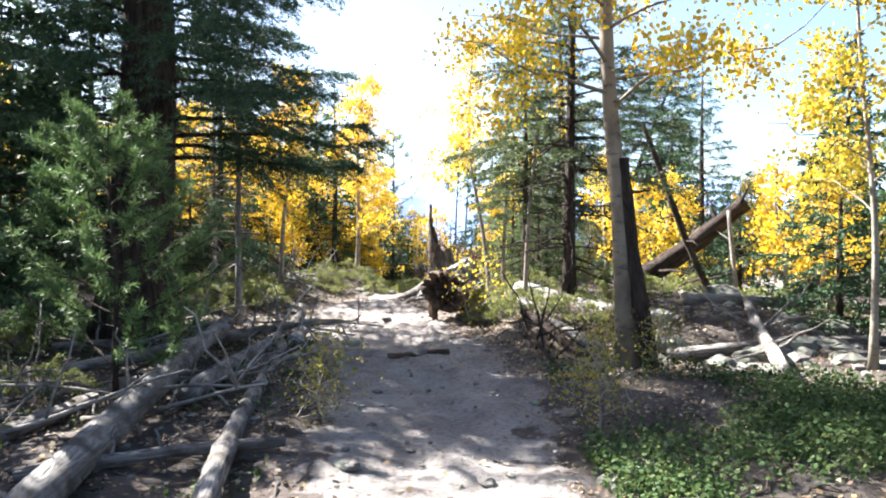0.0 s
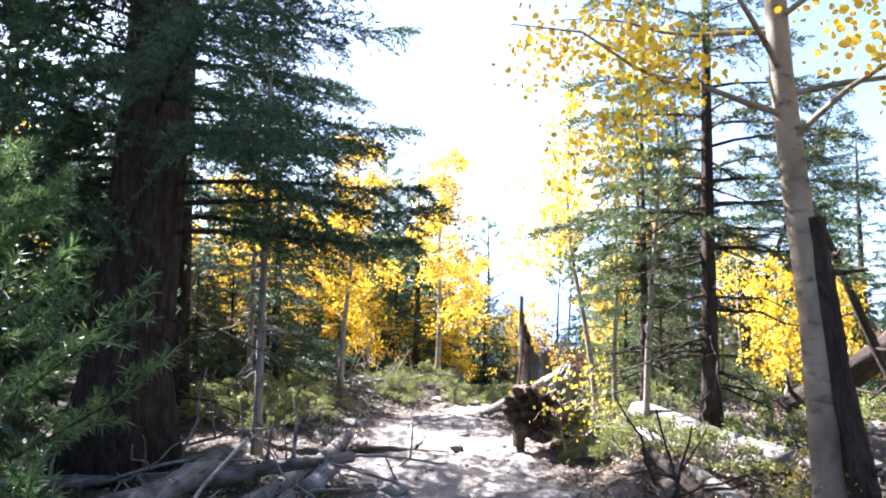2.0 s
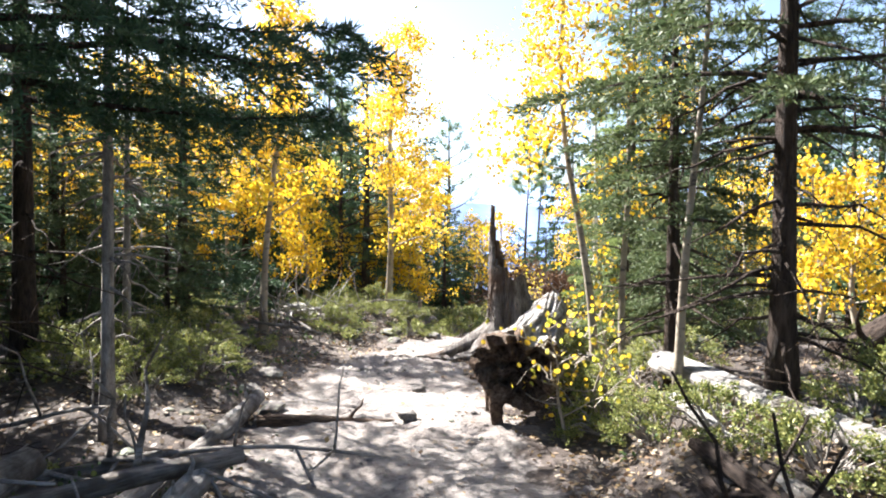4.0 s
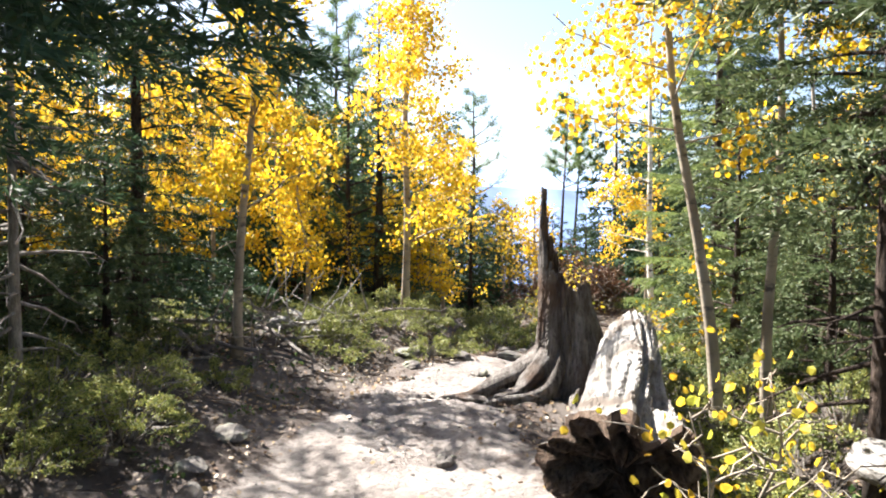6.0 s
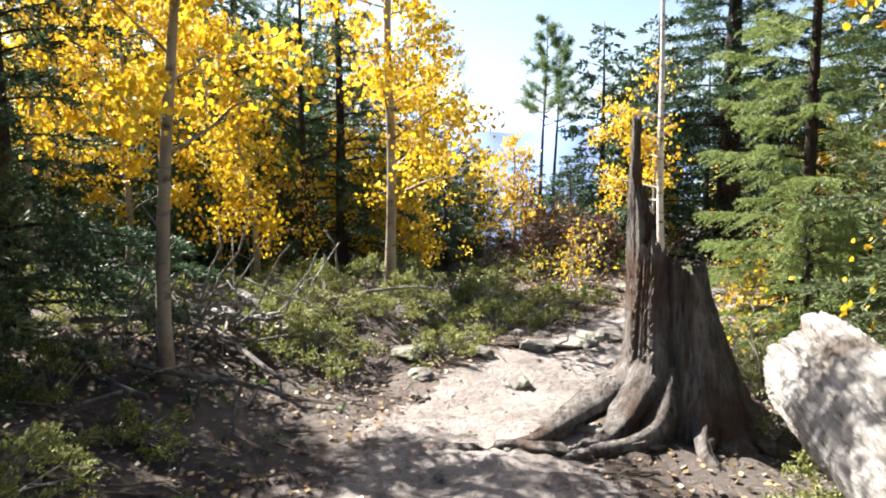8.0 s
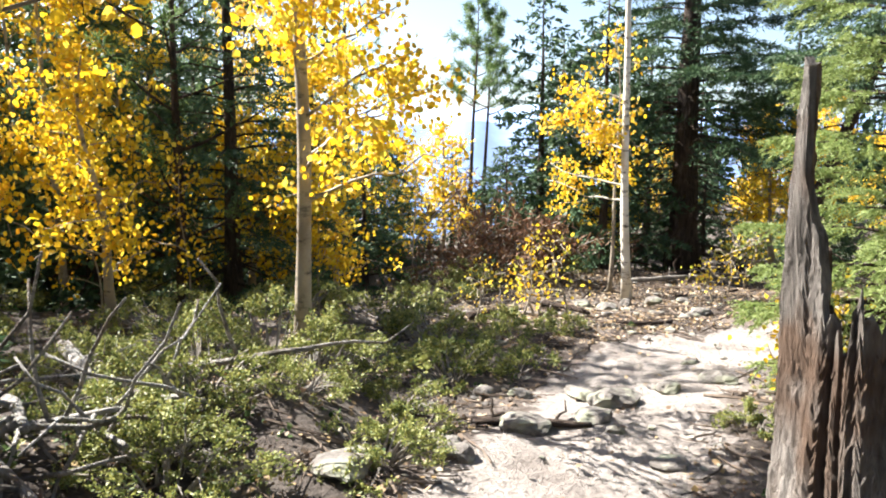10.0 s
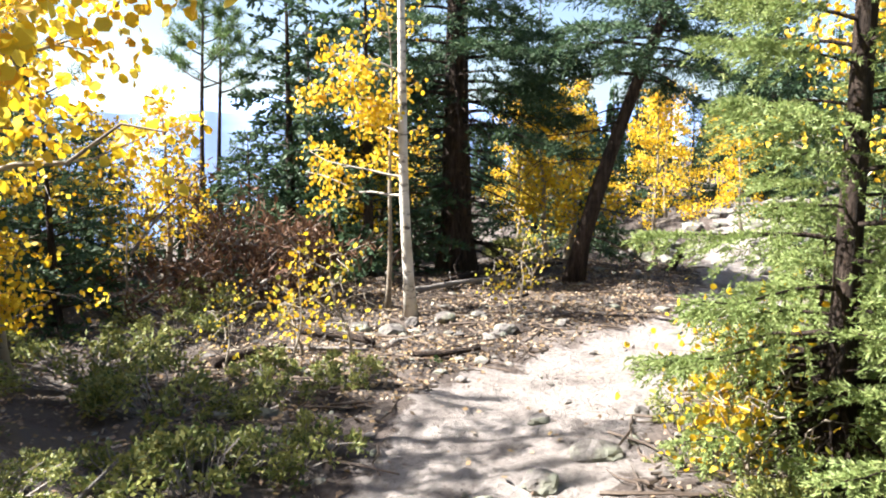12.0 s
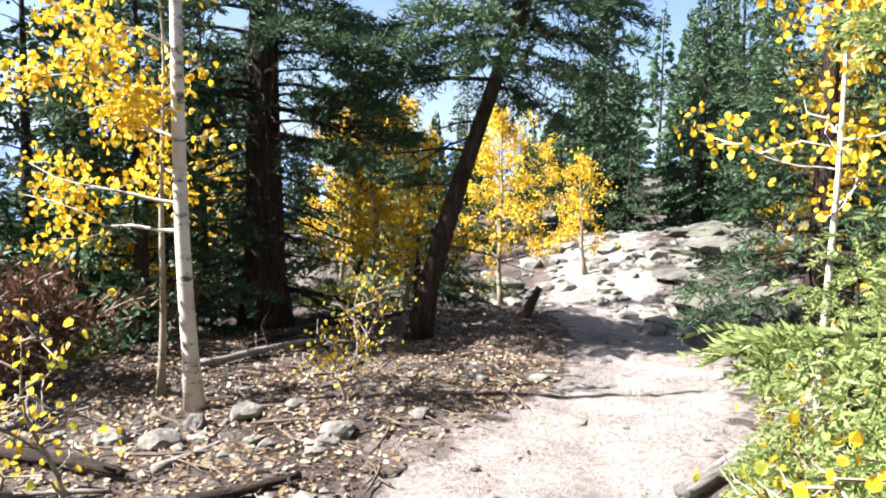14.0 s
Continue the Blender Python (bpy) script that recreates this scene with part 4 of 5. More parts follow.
def tall_stump():
    """A hollow stump: one tall spire on its western side, a low broken rim round the rest, and spreading roots."""
    rng = np.random.default_rng(17)
    x0, y0 = 0.0, 14.20
    g = H(x0, y0)
    e = thing("tree_stump", x0, y0, g, "tall splintered grey stump with a spire and roots", "stump")
    sides, k = 132, 60
    a = np.linspace(0, 2 * np.pi, sides, endpoint=False)

    def away(c):
        return np.abs((a - c + np.pi) % (2 * np.pi) - np.pi)

    jag = 0.5 * np.repeat(rng.normal(0, 0.05, sides // 3), 3) + rng.normal(0, 0.015, sides)
    rim = np.interp(a, [0.0, 1.2, 1.9, 2.4, 2.6, 2.74, 2.92, 3.02, 3.2, 3.45, 3.8, 4.05, 4.3, 4.55, 4.75, 5.2, 5.8, 6.28], [0.98, 0.85, 1.20, 1.42, 1.55, 1.84, 1.80, 1.50, 1.38, 1.12, 1.05, 1.20, 1.12, 0.98, 1.0, 0.95, 1.0, 0.98])
    top = rim + jag
    ridge = 0.04 * np.sin(5 * a + 0.5) + 0.025 * np.sin(11 * a + 2) + rng.normal(0, 0.018, sides)
    for c in rng.uniform(0, 2 * np.pi, 16):
        ridge = ridge - rng.uniform(0.08, 0.22) * np.exp(-(away(c) / 0.04) ** 2)
    u = np.linspace(0, 1, k)[:, None]
    z = u * top[None]
    flare = np.exp(-z / 0.17) * (1 - 0.85 * np.exp(-(away(2.4) / 0.5) ** 2))[None]
    spur = 0.5 + 0.5 * np.sin(5 * a + 0.5)
    r = (0.335 - 0.02 * np.clip(z, 0, 1)) * (1 + ridge[None]) + flare * (0.03 + 0.11 * spur[None] + 0.12 * np.exp(-(away(5.9) / 0.6) ** 2)[None]) + rng.normal(0, 0.004, (k, sides)) + 0.012 * np.sin(5 * z + 2 * np.sin(3 * a)[None])
    r = r - 0.05 * np.clip(z - 0.4, 0, 1) * np.clip(away(2.7)[None] / 0.8, 0, 1)
    ac = np.repeat(a[None], k, 0)
    outer = np.stack([r * np.cos(ac), r * np.sin(ac), z - 0.06 * (u == 0)], -1)
    ri = np.maximum(0.02, r - 0.07 + 0.03 * u + 0.01 * np.sin(11 * a)[None])
    inner = np.stack([ri * np.cos(ac), ri * np.sin(ac), z], -1)
    for ring in (outer, inner):
        shrink = np.interp(ring[..., 2], [0, 0.25, 0.55, 0.85, 1.2, 1.85], [1.06, 1.0, 0.88, 0.76, 0.70, 0.62])
        ring[..., 0] = -0.28 + (ring[..., 0] + 0.28) * shrink
        ring[..., 1] = 0.04 + (ring[..., 1] - 0.04) * (0.25 + 0.75 * shrink)
    idx = np.arange(k * sides).reshape(k, sides)
    quads = [(idx[i, j], idx[i, (j + 1) % sides], idx[i + 1, (j + 1) % sides], idx[i + 1, j]) for i in range(k - 1) for j in range(sides)]
    shell = Build()
    n = k * sides
    rim = [(idx[-1, j], idx[-1, (j + 1) % sides], n + idx[-1, (j + 1) % sides], n + idx[-1, j]) for j in range(sides)]
    shell.raw(np.concatenate([outer.reshape(-1, 3), inner.reshape(-1, 3)]), quads + rim)
    part("stump_shell", shell, M_STUMP, e, smooth=False)
    core = Build()
    core.raw(inner.reshape(-1, 3), [q[::-1] for q in quads])
    core.raw(np.concatenate([inner[8], [[0, 0, 0.25]]]), [(j, (j + 1) % sides, sides) for j in range(sides)])
    part("rotten_core", core, M_ROT, e, "crumbling orange-brown heartwood", smooth=False)
    for i, (az, ln, rr) in enumerate(((3.35, 1.35, 0.10), (3.75, 0.95, 0.12), (4.15, 0.75, 0.10), (4.9, 0.5, 0.09), (5.6, 0.55, 0.08), (0.2, 0.6, 0.09), (1.4, 0.6, 0.09))):
        q = np.linspace(0, 1, 12)
        ang = az + 0.35 * np.sin(3 * q + i) * q
        rad = 0.22 + ln * q
        px, py = rad * np.cos(ang), rad * np.sin(ang)
        pz = height(x0 + px, y0 + py) - g + 0.30 * np.exp(-q * 5) + 0.05 * (1 - q) - 0.03 * q + 0.02 * np.sin(7 * q + i)
        root = Build()
        root.tube(np.stack([px, py, pz], -1), rr * (1 - 0.75 * q) * (1 + 0.12 * np.sin(9 * q)), 12, 0.30, i)
        part("root", root, M_STUMP, e, "grey exposed root running into the soil", smooth=True)


tall_stump()


def brush_pile():
    """A heap of dead conifer limbs with rust-red needles."""
    rng = np.random.default_rng(5)
    e = thing("brush_pile", 0.55, 23.3, H(0.55, 23.3), "heap of dead brown branches with rusty needles", "brush pile")
    e.scale = (1.35, 1.2, 1.35)
    needles = Build()
    for i in range(60):
        az = rng.uniform(0, 6.28)
        p0 = np.array((rng.normal(0, 0.45), rng.normal(0, 0.4), rng.uniform(0, 0.5)))
        d = np.array((math.cos(az), math.sin(az), rng.uniform(0.1, 1.6)))
        ln = rng.uniform(0.5, 1.1)
        q = np.linspace(0, 1, 6)[:, None]
        pts = p0 + d * ln * q * 0.7 - np.array((0, 0, 0.35)) * q ** 2 * ln
        limb = Build()
        limb.tube(pts, np.linspace(0.016, 0.004, 6), 5)
        part("branch", limb, M_TWIG, e)
        m = 90
        c = along(pts, rng.uniform(0.15, 1, m)) + rng.normal(0, 0.06, (m, 3))
        dd = unit(rng.normal(size=(m, 3)) + d * 0.6) * 0.10
        needles.blades(c, dd, unit(np.cross(dd, rng.normal(size=(m, 3)))) * 0.010)
    part("dead_needles", needles, M_RED, e, "rust-brown dry needles")


brush_pile()


# ---- rocks ----
def rock(x, y, size, label, seed, squash=0.6, sink=0.3, name="rock", group="rocks", mat=None):
    rng = np.random.default_rng(seed)
    bm = bmesh.new()
    bmesh.ops.create_icosphere(bm, subdivisions=3, radius=1.0)
    off = Vector(rng.uniform(-50, 50, 3))
    stretch = Vector((rng.uniform(0.8, 1.25), rng.uniform(0.7, 1.1), squash))
    planes = [Vector(unit(rng.normal(size=3))) for _ in range(9)]
    cut = [rng.uniform(0.55, 0.88) for _ in planes]
    for v in bm.verts:
        for pl, c in zip(planes, cut):
            over = v.co.dot(pl) - c
            if over > 0:
                v.co -= pl * over * 0.92
        v.co += v.co.normalized() * (0.16 * noise.noise(v.co * 1.9 + off) + 0.09 * noise.noise(v.co * 5 + off) + 0.05 * noise.noise(v.co * 12 + off))
        v.co = Vector((v.co.x * stretch.x, v.co.y * stretch.y, v.co.z * stretch.z)) * size
    me = bpy.data.meshes.new(name)
    bm.to_mesh(me)
    bm.free()
    me.materials.append(mat or M_ROCK)
    ob = tagged(new(name, me), label, "rock", group)
    ob.matrix_world = pose(x, y, H(x, y) + size * squash * (1 - 2 * sink) * 0.8, 0, 0, rng.uniform(0, 360))
    return ob


ROCKS = [(0.12, 17.05, 0.20, 0.5), (-0.15, 16.6, 0.14, 0.4), (1.05, 17.35, 0.15, 0.5), (0.55, 17.15, 0.12, 0.45), (1.75, 17.85, 0.10, 0.5), (2.2, 20.35, 0.10, 0.6), (1.9, 20.6, 0.07, 0.6), (1.45, 21.2, 0.14, 0.7), (1.2, 21.5, 0.12, 0.7), (1.75, 21.35, 0.10, 0.7),
         (-2.05, 11.3, 0.14, 0.5), (-0.85, 11.05, 0.08, 0.7), (-2.25, 10.2, 0.11, 0.5), (-0.55, 4.3, 0.10, 0.5), (0.25, 4.1, 0.06, 0.5), (-0.25, 8.2, 0.14, 0.25), (-1.15, 9.05, 0.12, 0.6), (-1.35, 8.0, 0.15, 0.5), (-1.1, 15.9, 0.10, 0.6), (-1.6, 15.2, 0.12, 0.4), (-0.9, 15.2, 0.12, 0.35),
         (2.6, 8.6, 0.22, 0.6), (3.4, 8.0, 0.25, 0.5), (2.9, 7.6, 0.18, 0.6), (4.4, 8.4, 0.2, 0.5), (4.9, 9.4, 0.3, 0.5), (3.8, 10.2, 0.26, 0.6), (5.6, 8.2, 0.22, 0.5), (2.3, 9.1, 0.18, 0.6), (1.2, 3.4, 0.13, 0.5), (1.75, 12.4, 0.22, 0.6), (0.9, 15.5, 0.1, 0.5), (2.9, 20.3, 0.09, 0.6), (4.0, 20.9, 0.12, 0.5), (1.1, 18.0, 0.09, 0.4), (-2.41, 12.41, 0.15, 0.4), (-2.43, 11.78, 0.13, 0.4), (-0.92, 12.26, 0.06, 0.9), (-0.61, 16.55, 0.17, 0.45), (-1.7, 15.57, 0.16, 0.4), (-1.13, 16.0, 0.12, 0.5), (0.05, 15.87, 0.13, 0.3), (-0.74, 17.51, 0.12, 0.5), (-0.01, 17.3, 0.14, 0.5), (-1.9, 17.05, 0.10, 0.7), (-0.46, 17.41, 0.11, 0.5), (2.33, 20.43, 0.12, 0.6), (2.06, 21.22, 0.12, 0.7), (2.39, 21.1, 0.08, 0.7)]
for i, (x, y, sz, sq) in enumerate(ROCKS):
    rock(x, y, sz, "small half-buried grey stone beside the trail" if sz < 0.15 else "grey lichened granite rock in the soil", 200 + i, sq)
OUT = np.random.default_rng(12)
for i in range(90):
    x, y = OUT.uniform(9.3, 17.0), OUT.uniform(20.6, 26.5)
    bearing = math.degrees(math.atan2(x, y - 16.4))
    if float(trail_gap(np.array([x]), np.array([y]))[0]) < 0.25 or not 51 < bearing < 66:
        continue
    sz, sq = OUT.uniform(0.25, 0.8), OUT.uniform(0.24, 0.46)
    rock(x, y, sz, "pale weathered granite boulder of the outcrop", 300 + i, sq, 0.35, "boulder", "outcrop boulders", M_OUTCROP)


# ---- shrubs and herbs ----
def juniper_meshes(seed, rad, hgt, sprigs, per=27, mat=None, needle=0.026, slim=0.22):
    """Low spreading bush: arching stems in tufts, each ending in a plume of short needles."""
    rng = np.random.default_rng(seed)
    wood, leaf = Build(), Build()
    for i in range(sprigs):
        if i % 8 == 0:
            az0, rr0, lift = rng.uniform(0, 6.28), math.sqrt(rng.uniform(0, 1)), rng.uniform(0.25, 1.1)
        az, rr = az0 + rng.normal(0, 0.16), rad * min(1.1, abs(rr0 + rng.normal(0, 0.07)))
        end = np.array((rr * math.cos(az), rr * math.sin(az), hgt * (1 - 0.7 * (rr / rad) ** 2) * lift * rng.uniform(0.8, 1.1)))
        start = np.array((0.35 * end[0], 0.35 * end[1], 0.0))
        mid = (start + end) / 2 + np.array((0, 0, 0.1 * hgt)) + rng.normal(0, 0.03, 3)
        if i % 4 == 0:
            wood.tube(np.array([start, mid, end]), [0.008, 0.005, 0.003], 3, cap=False)
        d0 = unit(np.array((math.cos(az) * 0.8, math.sin(az) * 0.8, 0.55)) + rng.normal(0, 0.4, 3))
        t = rng.uniform(0, 1, per)
        c = end[None] + d0[None] * (0.15 * (t - 0.6))[:, None] + rng.normal(0, 0.3 * needle, (per, 3)) - np.array((0, 0, 0.05)) * (t ** 2)[:, None]
        d = unit(0.7 * d0[None] + rng.normal(0, 0.6, (per, 3))) * (needle * rng.uniform(0.7, 1.3, per) * (1.25 - 0.6 * t))[:, None]
        leaf.blades(c, d, unit(np.cross(d, rng.normal(size=(per, 3)))) * needle * slim, 0.5)
    return wood.mesh("stem", M_TWIG), leaf.mesh("foliage", mat or M_JUNIPER)


BUSH = [juniper_meshes(401, 0.55, 0.40, 200), juniper_meshes(402, 0.42, 0.32, 150), juniper_meshes(403, 0.75, 0.44, 270), juniper_meshes(404, 0.32, 0.24, 90)]
BUSH_FAR = [juniper_meshes(411, 0.55, 0.42, 150, 12, None, 0.05), juniper_meshes(412, 0.42, 0.34, 110, 12, None, 0.05), juniper_meshes(413, 0.75, 0.46, 200, 12, None, 0.05), juniper_meshes(414, 0.32, 0.26, 70, 12, None, 0.05)]
BUSHES = [(-2.45, 15.35, 0), (-2.85, 15.9, 1), (-1.55, 15.75, 1), (-1.35, 16.25, 3), (-3.9, 15.6, 0), (-3.2, 16.8, 1), (-4.4, 16.3, 2), (-2.9, 17.5, 0), (-1.4, 17.2, 1), (-5.1, 15.0, 2), (-5.4, 17.2, 2), (-4.8, 18.4, 0), (-3.3, 18.6, 2),
          (-2.2, 18.7, 0), (-1.2, 18.4, 1), (-0.9, 19.5, 0), (-0.3, 19.2, 1), (-0.1, 19.9, 3), (0.35, 19.4, 1), (-3.7, 14.0, 1), (-2.95, 13.4, 3), (-2.95, 11.9, 0), (-3.1, 11.2, 1), (-3.6, 11.6, 2), (-4.5, 12.4, 2), (-5.4, 12.8, 2), (-4.3, 13.5, 0), (-2.95, 9.1, 3), (-4.7, 8.4, 0), (-3.4, 6.2, 1), (-3.2, 4.6, 0), (-4.2, 5.0, 2),
          (0.75, 10.55, 1), (0.95, 10.1, 0), (0.6, 11.2, 1), (0.85, 11.9, 0), (1.35, 11.8, 0), (2.2, 10.0, 0), (2.9, 10.8, 0), (2.35, 8.9, 3), (0.7, 13.2, 0), (1.3, 13.4, 2), (0.95, 14.1, 0), (1.7, 14.4, 2), (2.5, 13.2, 2), (3.4, 11.6, 0), (4.4, 10.8, 0), (5.2, 10.9, 2), (3.9, 12.8, 2), (0.9, 14.9, 1), (1.4, 15.4, 0), (2.2, 15.4, 2), (1.2, 16.2, 1), (0.75, 16.35, 3),
          (1.95, 17.55, 3), (2.5, 17.6, 1), (1.45, 17.0, 3), (3.6, 17.9, 1), (4.3, 18.1, 0), (5.0, 18.3, 2), (6.2, 18.8, 2), (-1.3, 20.6, 2), (-0.6, 21.4, 0), (-2.2, 21.6, 2), (-3.6, 20.4, 2), (-5.6, 20.2, 2), (-0.4, 22.6, 2), (1.4, 24.0, 2), (2.4, 25.6, 2), (5.6, 25.6, 2), (6.8, 26.6, 2), (8.8, 26.0, 0), (5.0, 24.6, 0),
          (-1.91, 16.97, 0), (-2.52, 16.31, 0), (-2.21, 17.06, 0), (-3.6, 17.3, 0), (-2.0, 16.2, 1), (-3.6, 12.2, 0), (-3.2, 12.5, 0), (-4.0, 11.4, 0), (-3.35, 11.7, 0), (-2.55, 15.6, 0), (-1.8, 17.6, 0), (0.95, 11.3, 0), (1.24, 9.74, 1), (0.55, 12.75, 1), (1.6, 9.2, 1), (1.5, 14.2, 0), (1.0, 12.3, 0), (0.8, 12.0, 1), (-0.3, 18.2, 1), (-0.9, 18.0, 0)]
for x, y, k in BUSHES:
    plant("juniper_bush", (BUSH_FAR if x < -4.1 or y > 17.7 or x > 3.2 else BUSH)[k], x, y, "low spreading juniper with yellow-green sprigs" if k < 3 else "small low green juniper tuft", "shrub", "junipers", AREA.uniform(0, 360), AREA.uniform(0.75, 1.1))

SAPLING = [aspen_meshes(421 + i, h, 0.012, 0.2, 0.35, n, (0.03, 0.0), 0.06, 0.020, 9, leaf_mat=m) for i, (h, n, m) in enumerate([(0.75, 80, M_GOLD_GREEN), (1.1, 120, M_GOLD), (0.5, 90, M_GOLD_GREEN), (1.7, 300, M_GOLD)])]
SAPLING.append(aspen_meshes(431, 0.62, 0.010, 0.05, 0.34, 520, (0.0, 0.0), 0.05, 0.013, 16, leaf_mat=M_OLIVE))
SAPLING.append(aspen_meshes(432, 0.7, 0.010, 0.15, 0.36, 260, (0.02, 0.0), 0.05, 0.019, 14, leaf_mat=M_GOLD))
SAPLINGS = [(-0.82, 5.15, 4), (0.62, 10.85, 0), (0.34, 10.45, 0), (0.12, 20.1, 1), (-0.35, 20.3, 0), (0.55, 19.9, 0), (0.35, 20.6, 2), (3.35, 21.8, 0), (2.75, 21.0, 2), (3.9, 22.4, 0), (2.5, 17.4, 2), (2.7, 17.55, 0), (2.4, 17.2, 2), (1.25, 16.5, 2), (1.5, 16.95, 5), (1.35, 16.7, 5), (1.95, 17.25, 2),
            (2.0, 6.7, 4), (1.7, 7.5, 4), (0.9, 13.6, 1), (0.7, 14.8, 0), (1.1, 5.2, 4), (-2.1, 20.3, 3), (-3.3, 19.6, 3), (4.7, 17.6, 3), (6.0, 18.3, 3), (-3.9, 18.9, 3), (-0.9, 22.9, 3)]
for x, y, k in SAPLINGS:
    plant("aspen_sapling", SAPLING[k], x, y, "small aspen sapling with yellowing leaves" if k in (0, 2) else "small-leaved olive shrub turning yellow" if k == 4 else "thin aspen sapling with golden leaves", "sapling", "aspen saplings", AREA.uniform(0, 360), AREA.uniform(0.85, 1.2))


def scatter(n, x0, x1, y0, y1, rng, lo=-9.0, hi=99.0):
    x, y = rng.uniform(x0, x1, n), rng.uniform(y0, y1, n)
    g = trail_gap(x, y)
    keep = (g > lo) & (g < hi)
    return x[keep], y[keep]


def herbs():
    """Low leafy ground cover in the shade right of the trail, and thin tufts elsewhere."""
    rng = np.random.default_rng(61)
    b = Build()
    for n, box, gap, hgt in ((8000, (0.9, 5.5, 2.6, 6.8), 0.18, 0.17), (900, (-6, -0.8, 2.5, 9.5), 0.15, 0.10), (900, (-6, 4, 9.5, 20), 0.25, 0.07), (500, (1.5, 7.5, 16, 19.5), 0.25, 0.10)):
        x, y = scatter(n, *box, rng, gap)
        patch = np.sin(1.7 * x + 0.4 * y) + np.sin(2.1 * y - 0.8 * x) + rng.normal(0, 0.5, len(x))
        x, y = x[patch > -0.2], y[patch > -0.2]
        m = 9
        rep = np.repeat(np.arange(len(x)), m)
        up = rng.uniform(0.1, 1.0, len(rep))
        p = np.stack([x[rep], y[rep], height(x[rep], y[rep]) + hgt * up], -1) + rng.normal(0, 0.035, (len(rep), 3)) * np.array((1, 1, 0.2))
        b.leaves(p, unit(rng.normal(0, 0.6, (len(rep), 3)) + np.array((0, 0, 0.8))), rng.uniform(0.009, 0.020, len(rep)), rng)
    tagged(new("ground_plants", b.mesh("ground_plants", M_HERB)), "low green herbs and ground cover in the shade", "plants", kind="stuff")


herbs()


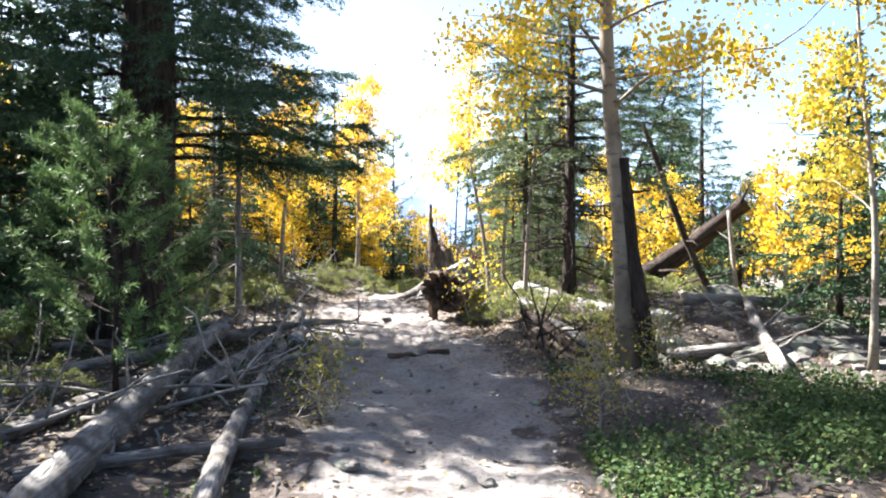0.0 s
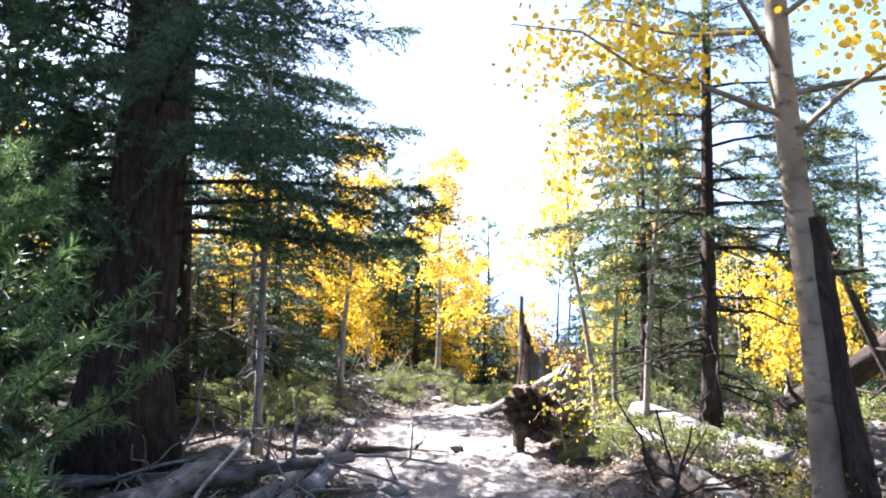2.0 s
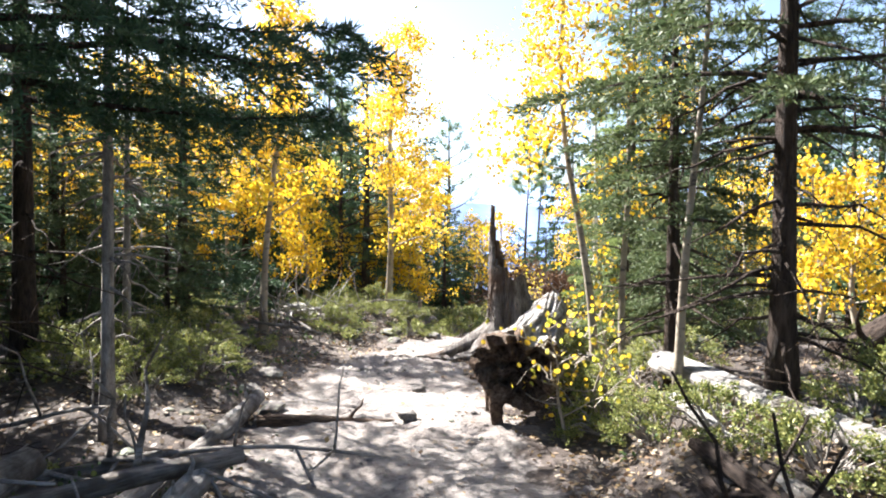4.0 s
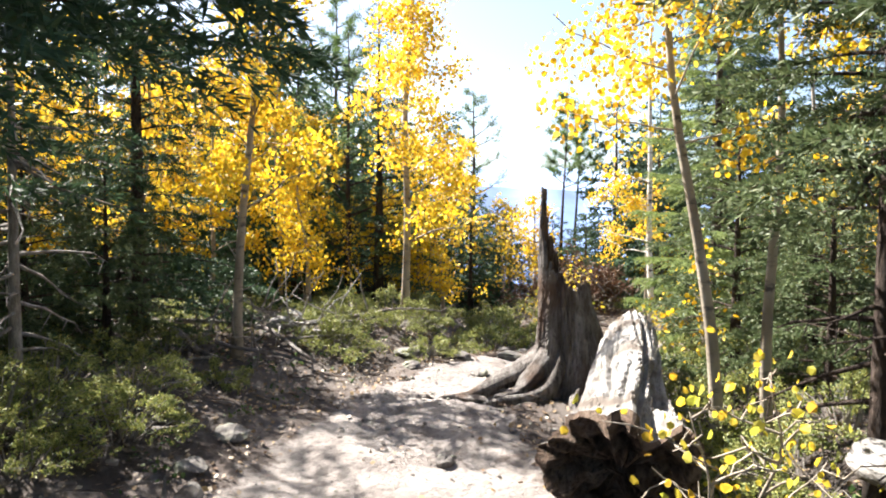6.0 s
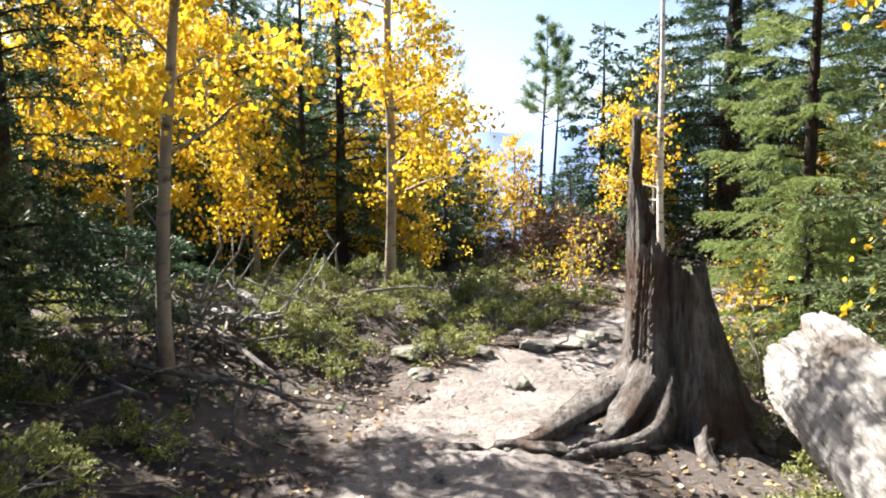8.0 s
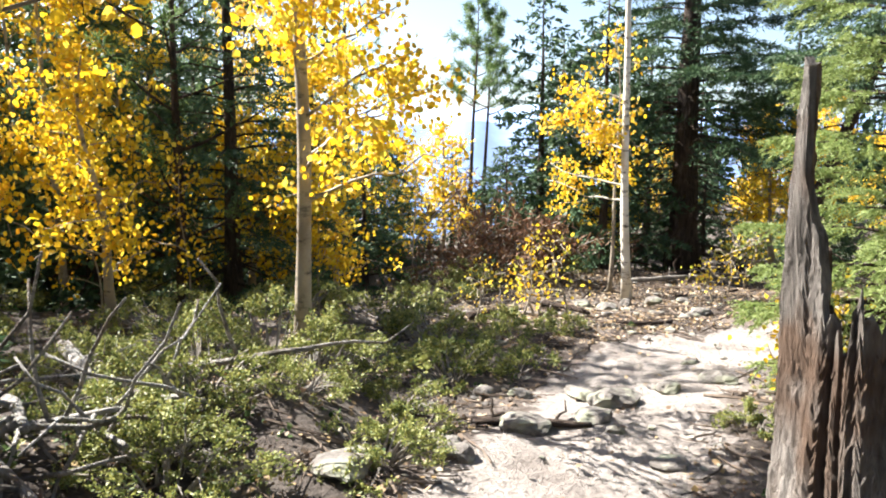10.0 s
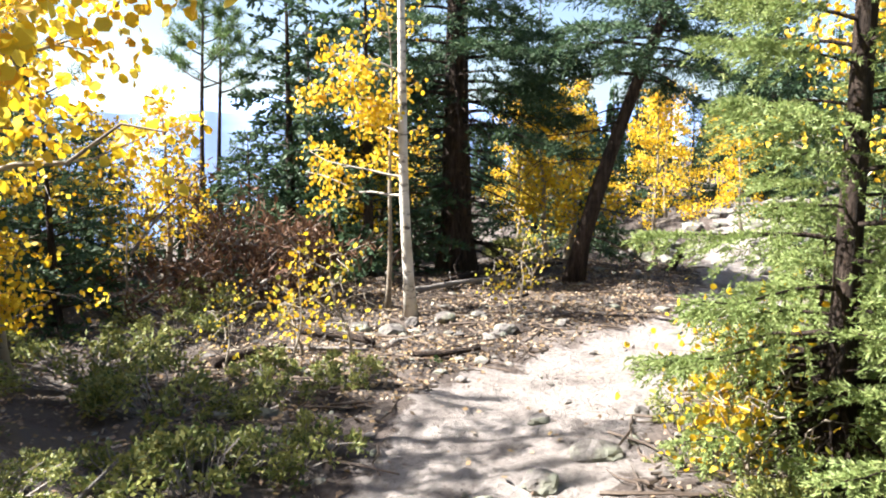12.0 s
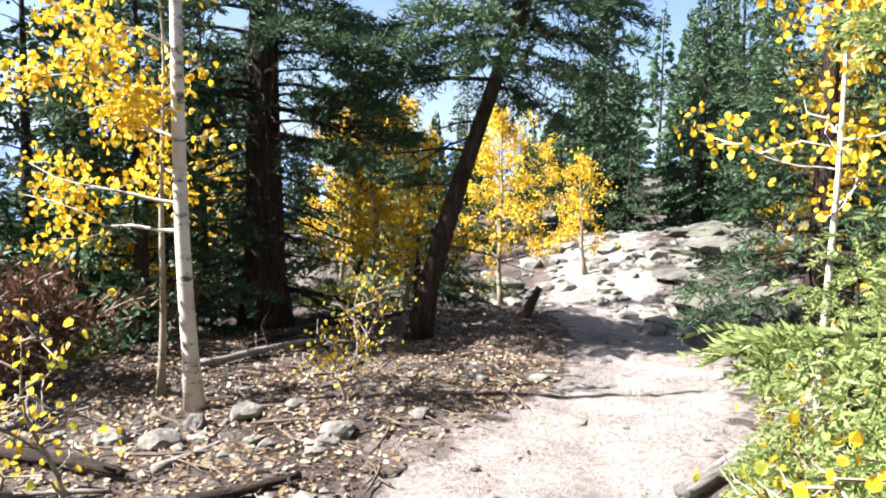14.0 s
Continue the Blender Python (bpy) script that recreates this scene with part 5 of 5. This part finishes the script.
# ---- litter ----
def litter():
    rng = np.random.default_rng(81)
    stones = Build()
    ico = bmesh.new()
    bmesh.ops.create_icosphere(ico, subdivisions=1, radius=1.0)
    base = np.array([v.co[:] for v in ico.verts])
    tri = [tuple(v.index for v in f.verts) for f in ico.faces]
    ico.free()
    for n, box, lo, hi, big in ((900, (-3, 2.5, 2, 16), -0.9, 0.0, 0.012), (800, (-3, 2.5, 2, 16), -0.1, 1.2, 0.022), (200, (-1.5, 7.5, 15, 24), -0.9, 0.0, 0.018), (1500, (-1.5, 7.5, 15, 24), 0.0, 3.2, 0.024), (420, (2, 6.5, 7, 11), -9, 99, 0.06), (300, (8, 15, 21, 28), -9, 99, 0.12)):
        x, y = scatter(n, *box, rng, lo, hi)
        for px, py in zip(x, y):
            s = big * rng.gamma(1.6, 0.5) + 0.006
            v = base * (1 + rng.normal(0, 0.16, (len(base), 1))) * np.array((1.2, 0.9, 0.6)) * s
            an = rng.uniform(0, 6.28)
            v = np.stack([v[:, 0] * math.cos(an) - v[:, 1] * math.sin(an), v[:, 0] * math.sin(an) + v[:, 1] * math.cos(an), v[:, 2]], -1)
            stones.raw(v + np.array((px, py, H(px, py) + 0.1 * s)), tri)
    tagged(new("loose_stones", stones.mesh("loose_stones", M_ROCK)), "loose grey pebbles and small stones on soil", "stones", kind="stuff")
    twigs = Build()
    for n, box, lo, hi in ((900, (-5, 4, 2, 16), 0.0, 3.0), (1700, (-1.5, 8, 18.5, 24.5), 0.0, 4.0), (300, (-2, 3, 15, 18), -0.1, 4.0), (300, (-5, -1.2, 3, 10), 0.1, 9), (250, (1.5, 7, 7, 12), 0.3, 9)):
        x, y = scatter(n, *box, rng, lo, hi)
        for px, py in zip(x, y):
            an, ln = rng.uniform(0, 6.28), rng.uniform(0.08, 0.45)
            q = np.linspace(-0.5, 0.5, 4)
            tx, ty = px + q * ln * math.cos(an) + rng.normal(0, 0.02, 4), py + q * ln * math.sin(an) + rng.normal(0, 0.02, 4)
            r = rng.uniform(0.003, 0.011)
            twigs.tube(np.stack([tx, ty, height(tx, ty) + r + rng.uniform(0, 0.02)], -1), [r, r, r * 0.8, r * 0.5], 4, cap=False)
    tagged(new("fallen_twigs", twigs.mesh("fallen_twigs", M_DUFF)), "scattered grey and brown fallen twigs", "twigs", kind="stuff")
    leaves = Build()
    for n, box, lo in ((28000, (-4.5, 4.5, 2, 16), -0.05), (16000, (-3, 8, 16, 25), 0.05), (16000, (-0.5, 7.5, 18.8, 24), 0.05), (2200, (-2.5, 4, 2, 22), -0.9), (3000, (0.2, 2.2, 6.8, 10), 0.02)):
        x, y = scatter(n, *box, rng, lo)
        p = np.stack([x, y, height(x, y) + rng.uniform(0.006, 0.022, len(x))], -1)
        nrm = unit(rng.normal(0, 0.45, (len(x), 3)) + np.array((0, 0, 1.0)))
        d = unit(np.cross(nrm, rng.normal(size=nrm.shape)))
        s = rng.uniform(0.010, 0.026, len(x))
        leaves.blades(p - d * s[:, None], d * (2 * s)[:, None], np.cross(nrm, d) * (0.8 * s)[:, None])
    tagged(new("leaf_litter", leaves.mesh("leaf_litter", M_FALLEN)), "fallen tan and yellow leaves on soil", "leaves", kind="stuff")


litter()


def far_woods():
    """Distant conifers that close the view round the clearing."""
    rng = np.random.default_rng(99)
    b, w = Build(), Build()
    made = 0
    while made < 400:
        az, d = rng.normal(0.0, 1.0) if made % 4 else rng.uniform(-math.pi, math.pi), 24 + 46 * rng.uniform(0, 1) ** 1.5
        x, y = d * math.sin(az), 10 + d * math.cos(az)
        deg = math.degrees(math.atan2(x + 1.2, y - 9.5))
        if y > 0 and (-9 < deg < 17 or (17 <= deg < 75 and d < 34)):
            continue
        made += 1
        h = rng.uniform(5, 9.5) * (0.55 if 26 < deg < 46 and y > 20 else 1.0)
        z0 = H(x, y)
        m = 260
        t = rng.uniform(0.05, 1, m) ** 0.9
        rr = (1 - t) * h * 0.19 * (0.6 + 0.6 * rng.uniform(0, 1, m)) + 0.1
        a = rng.uniform(0, 6.28, m)
        p = np.stack([x + rr * 0.4 * np.cos(a), y + rr * 0.4 * np.sin(a), z0 + t * h], -1)
        dd = np.stack([np.cos(a), np.sin(a), rng.uniform(-0.6, 0.5, m)], -1) * (rr * 0.75)[:, None]
        b.blades(p, dd, unit(np.cross(dd, rng.normal(size=(m, 3)))) * (0.13 + 0.07 * rr)[:, None], 0.5)
        w.tube(np.array([(x, y, z0 - 0.3), (x, y, z0 + h * 0.95)]), [0.12, 0.02], 5, cap=False)
    wood = tagged(new("far_woods", b.mesh("far_woods", M_NEEDLE)), "dark conifer woods farther off round the clearing", "woods", kind="stuff")
    part("far_trunks", w, M_SPRUCE_BARK, wood)


far_woods()
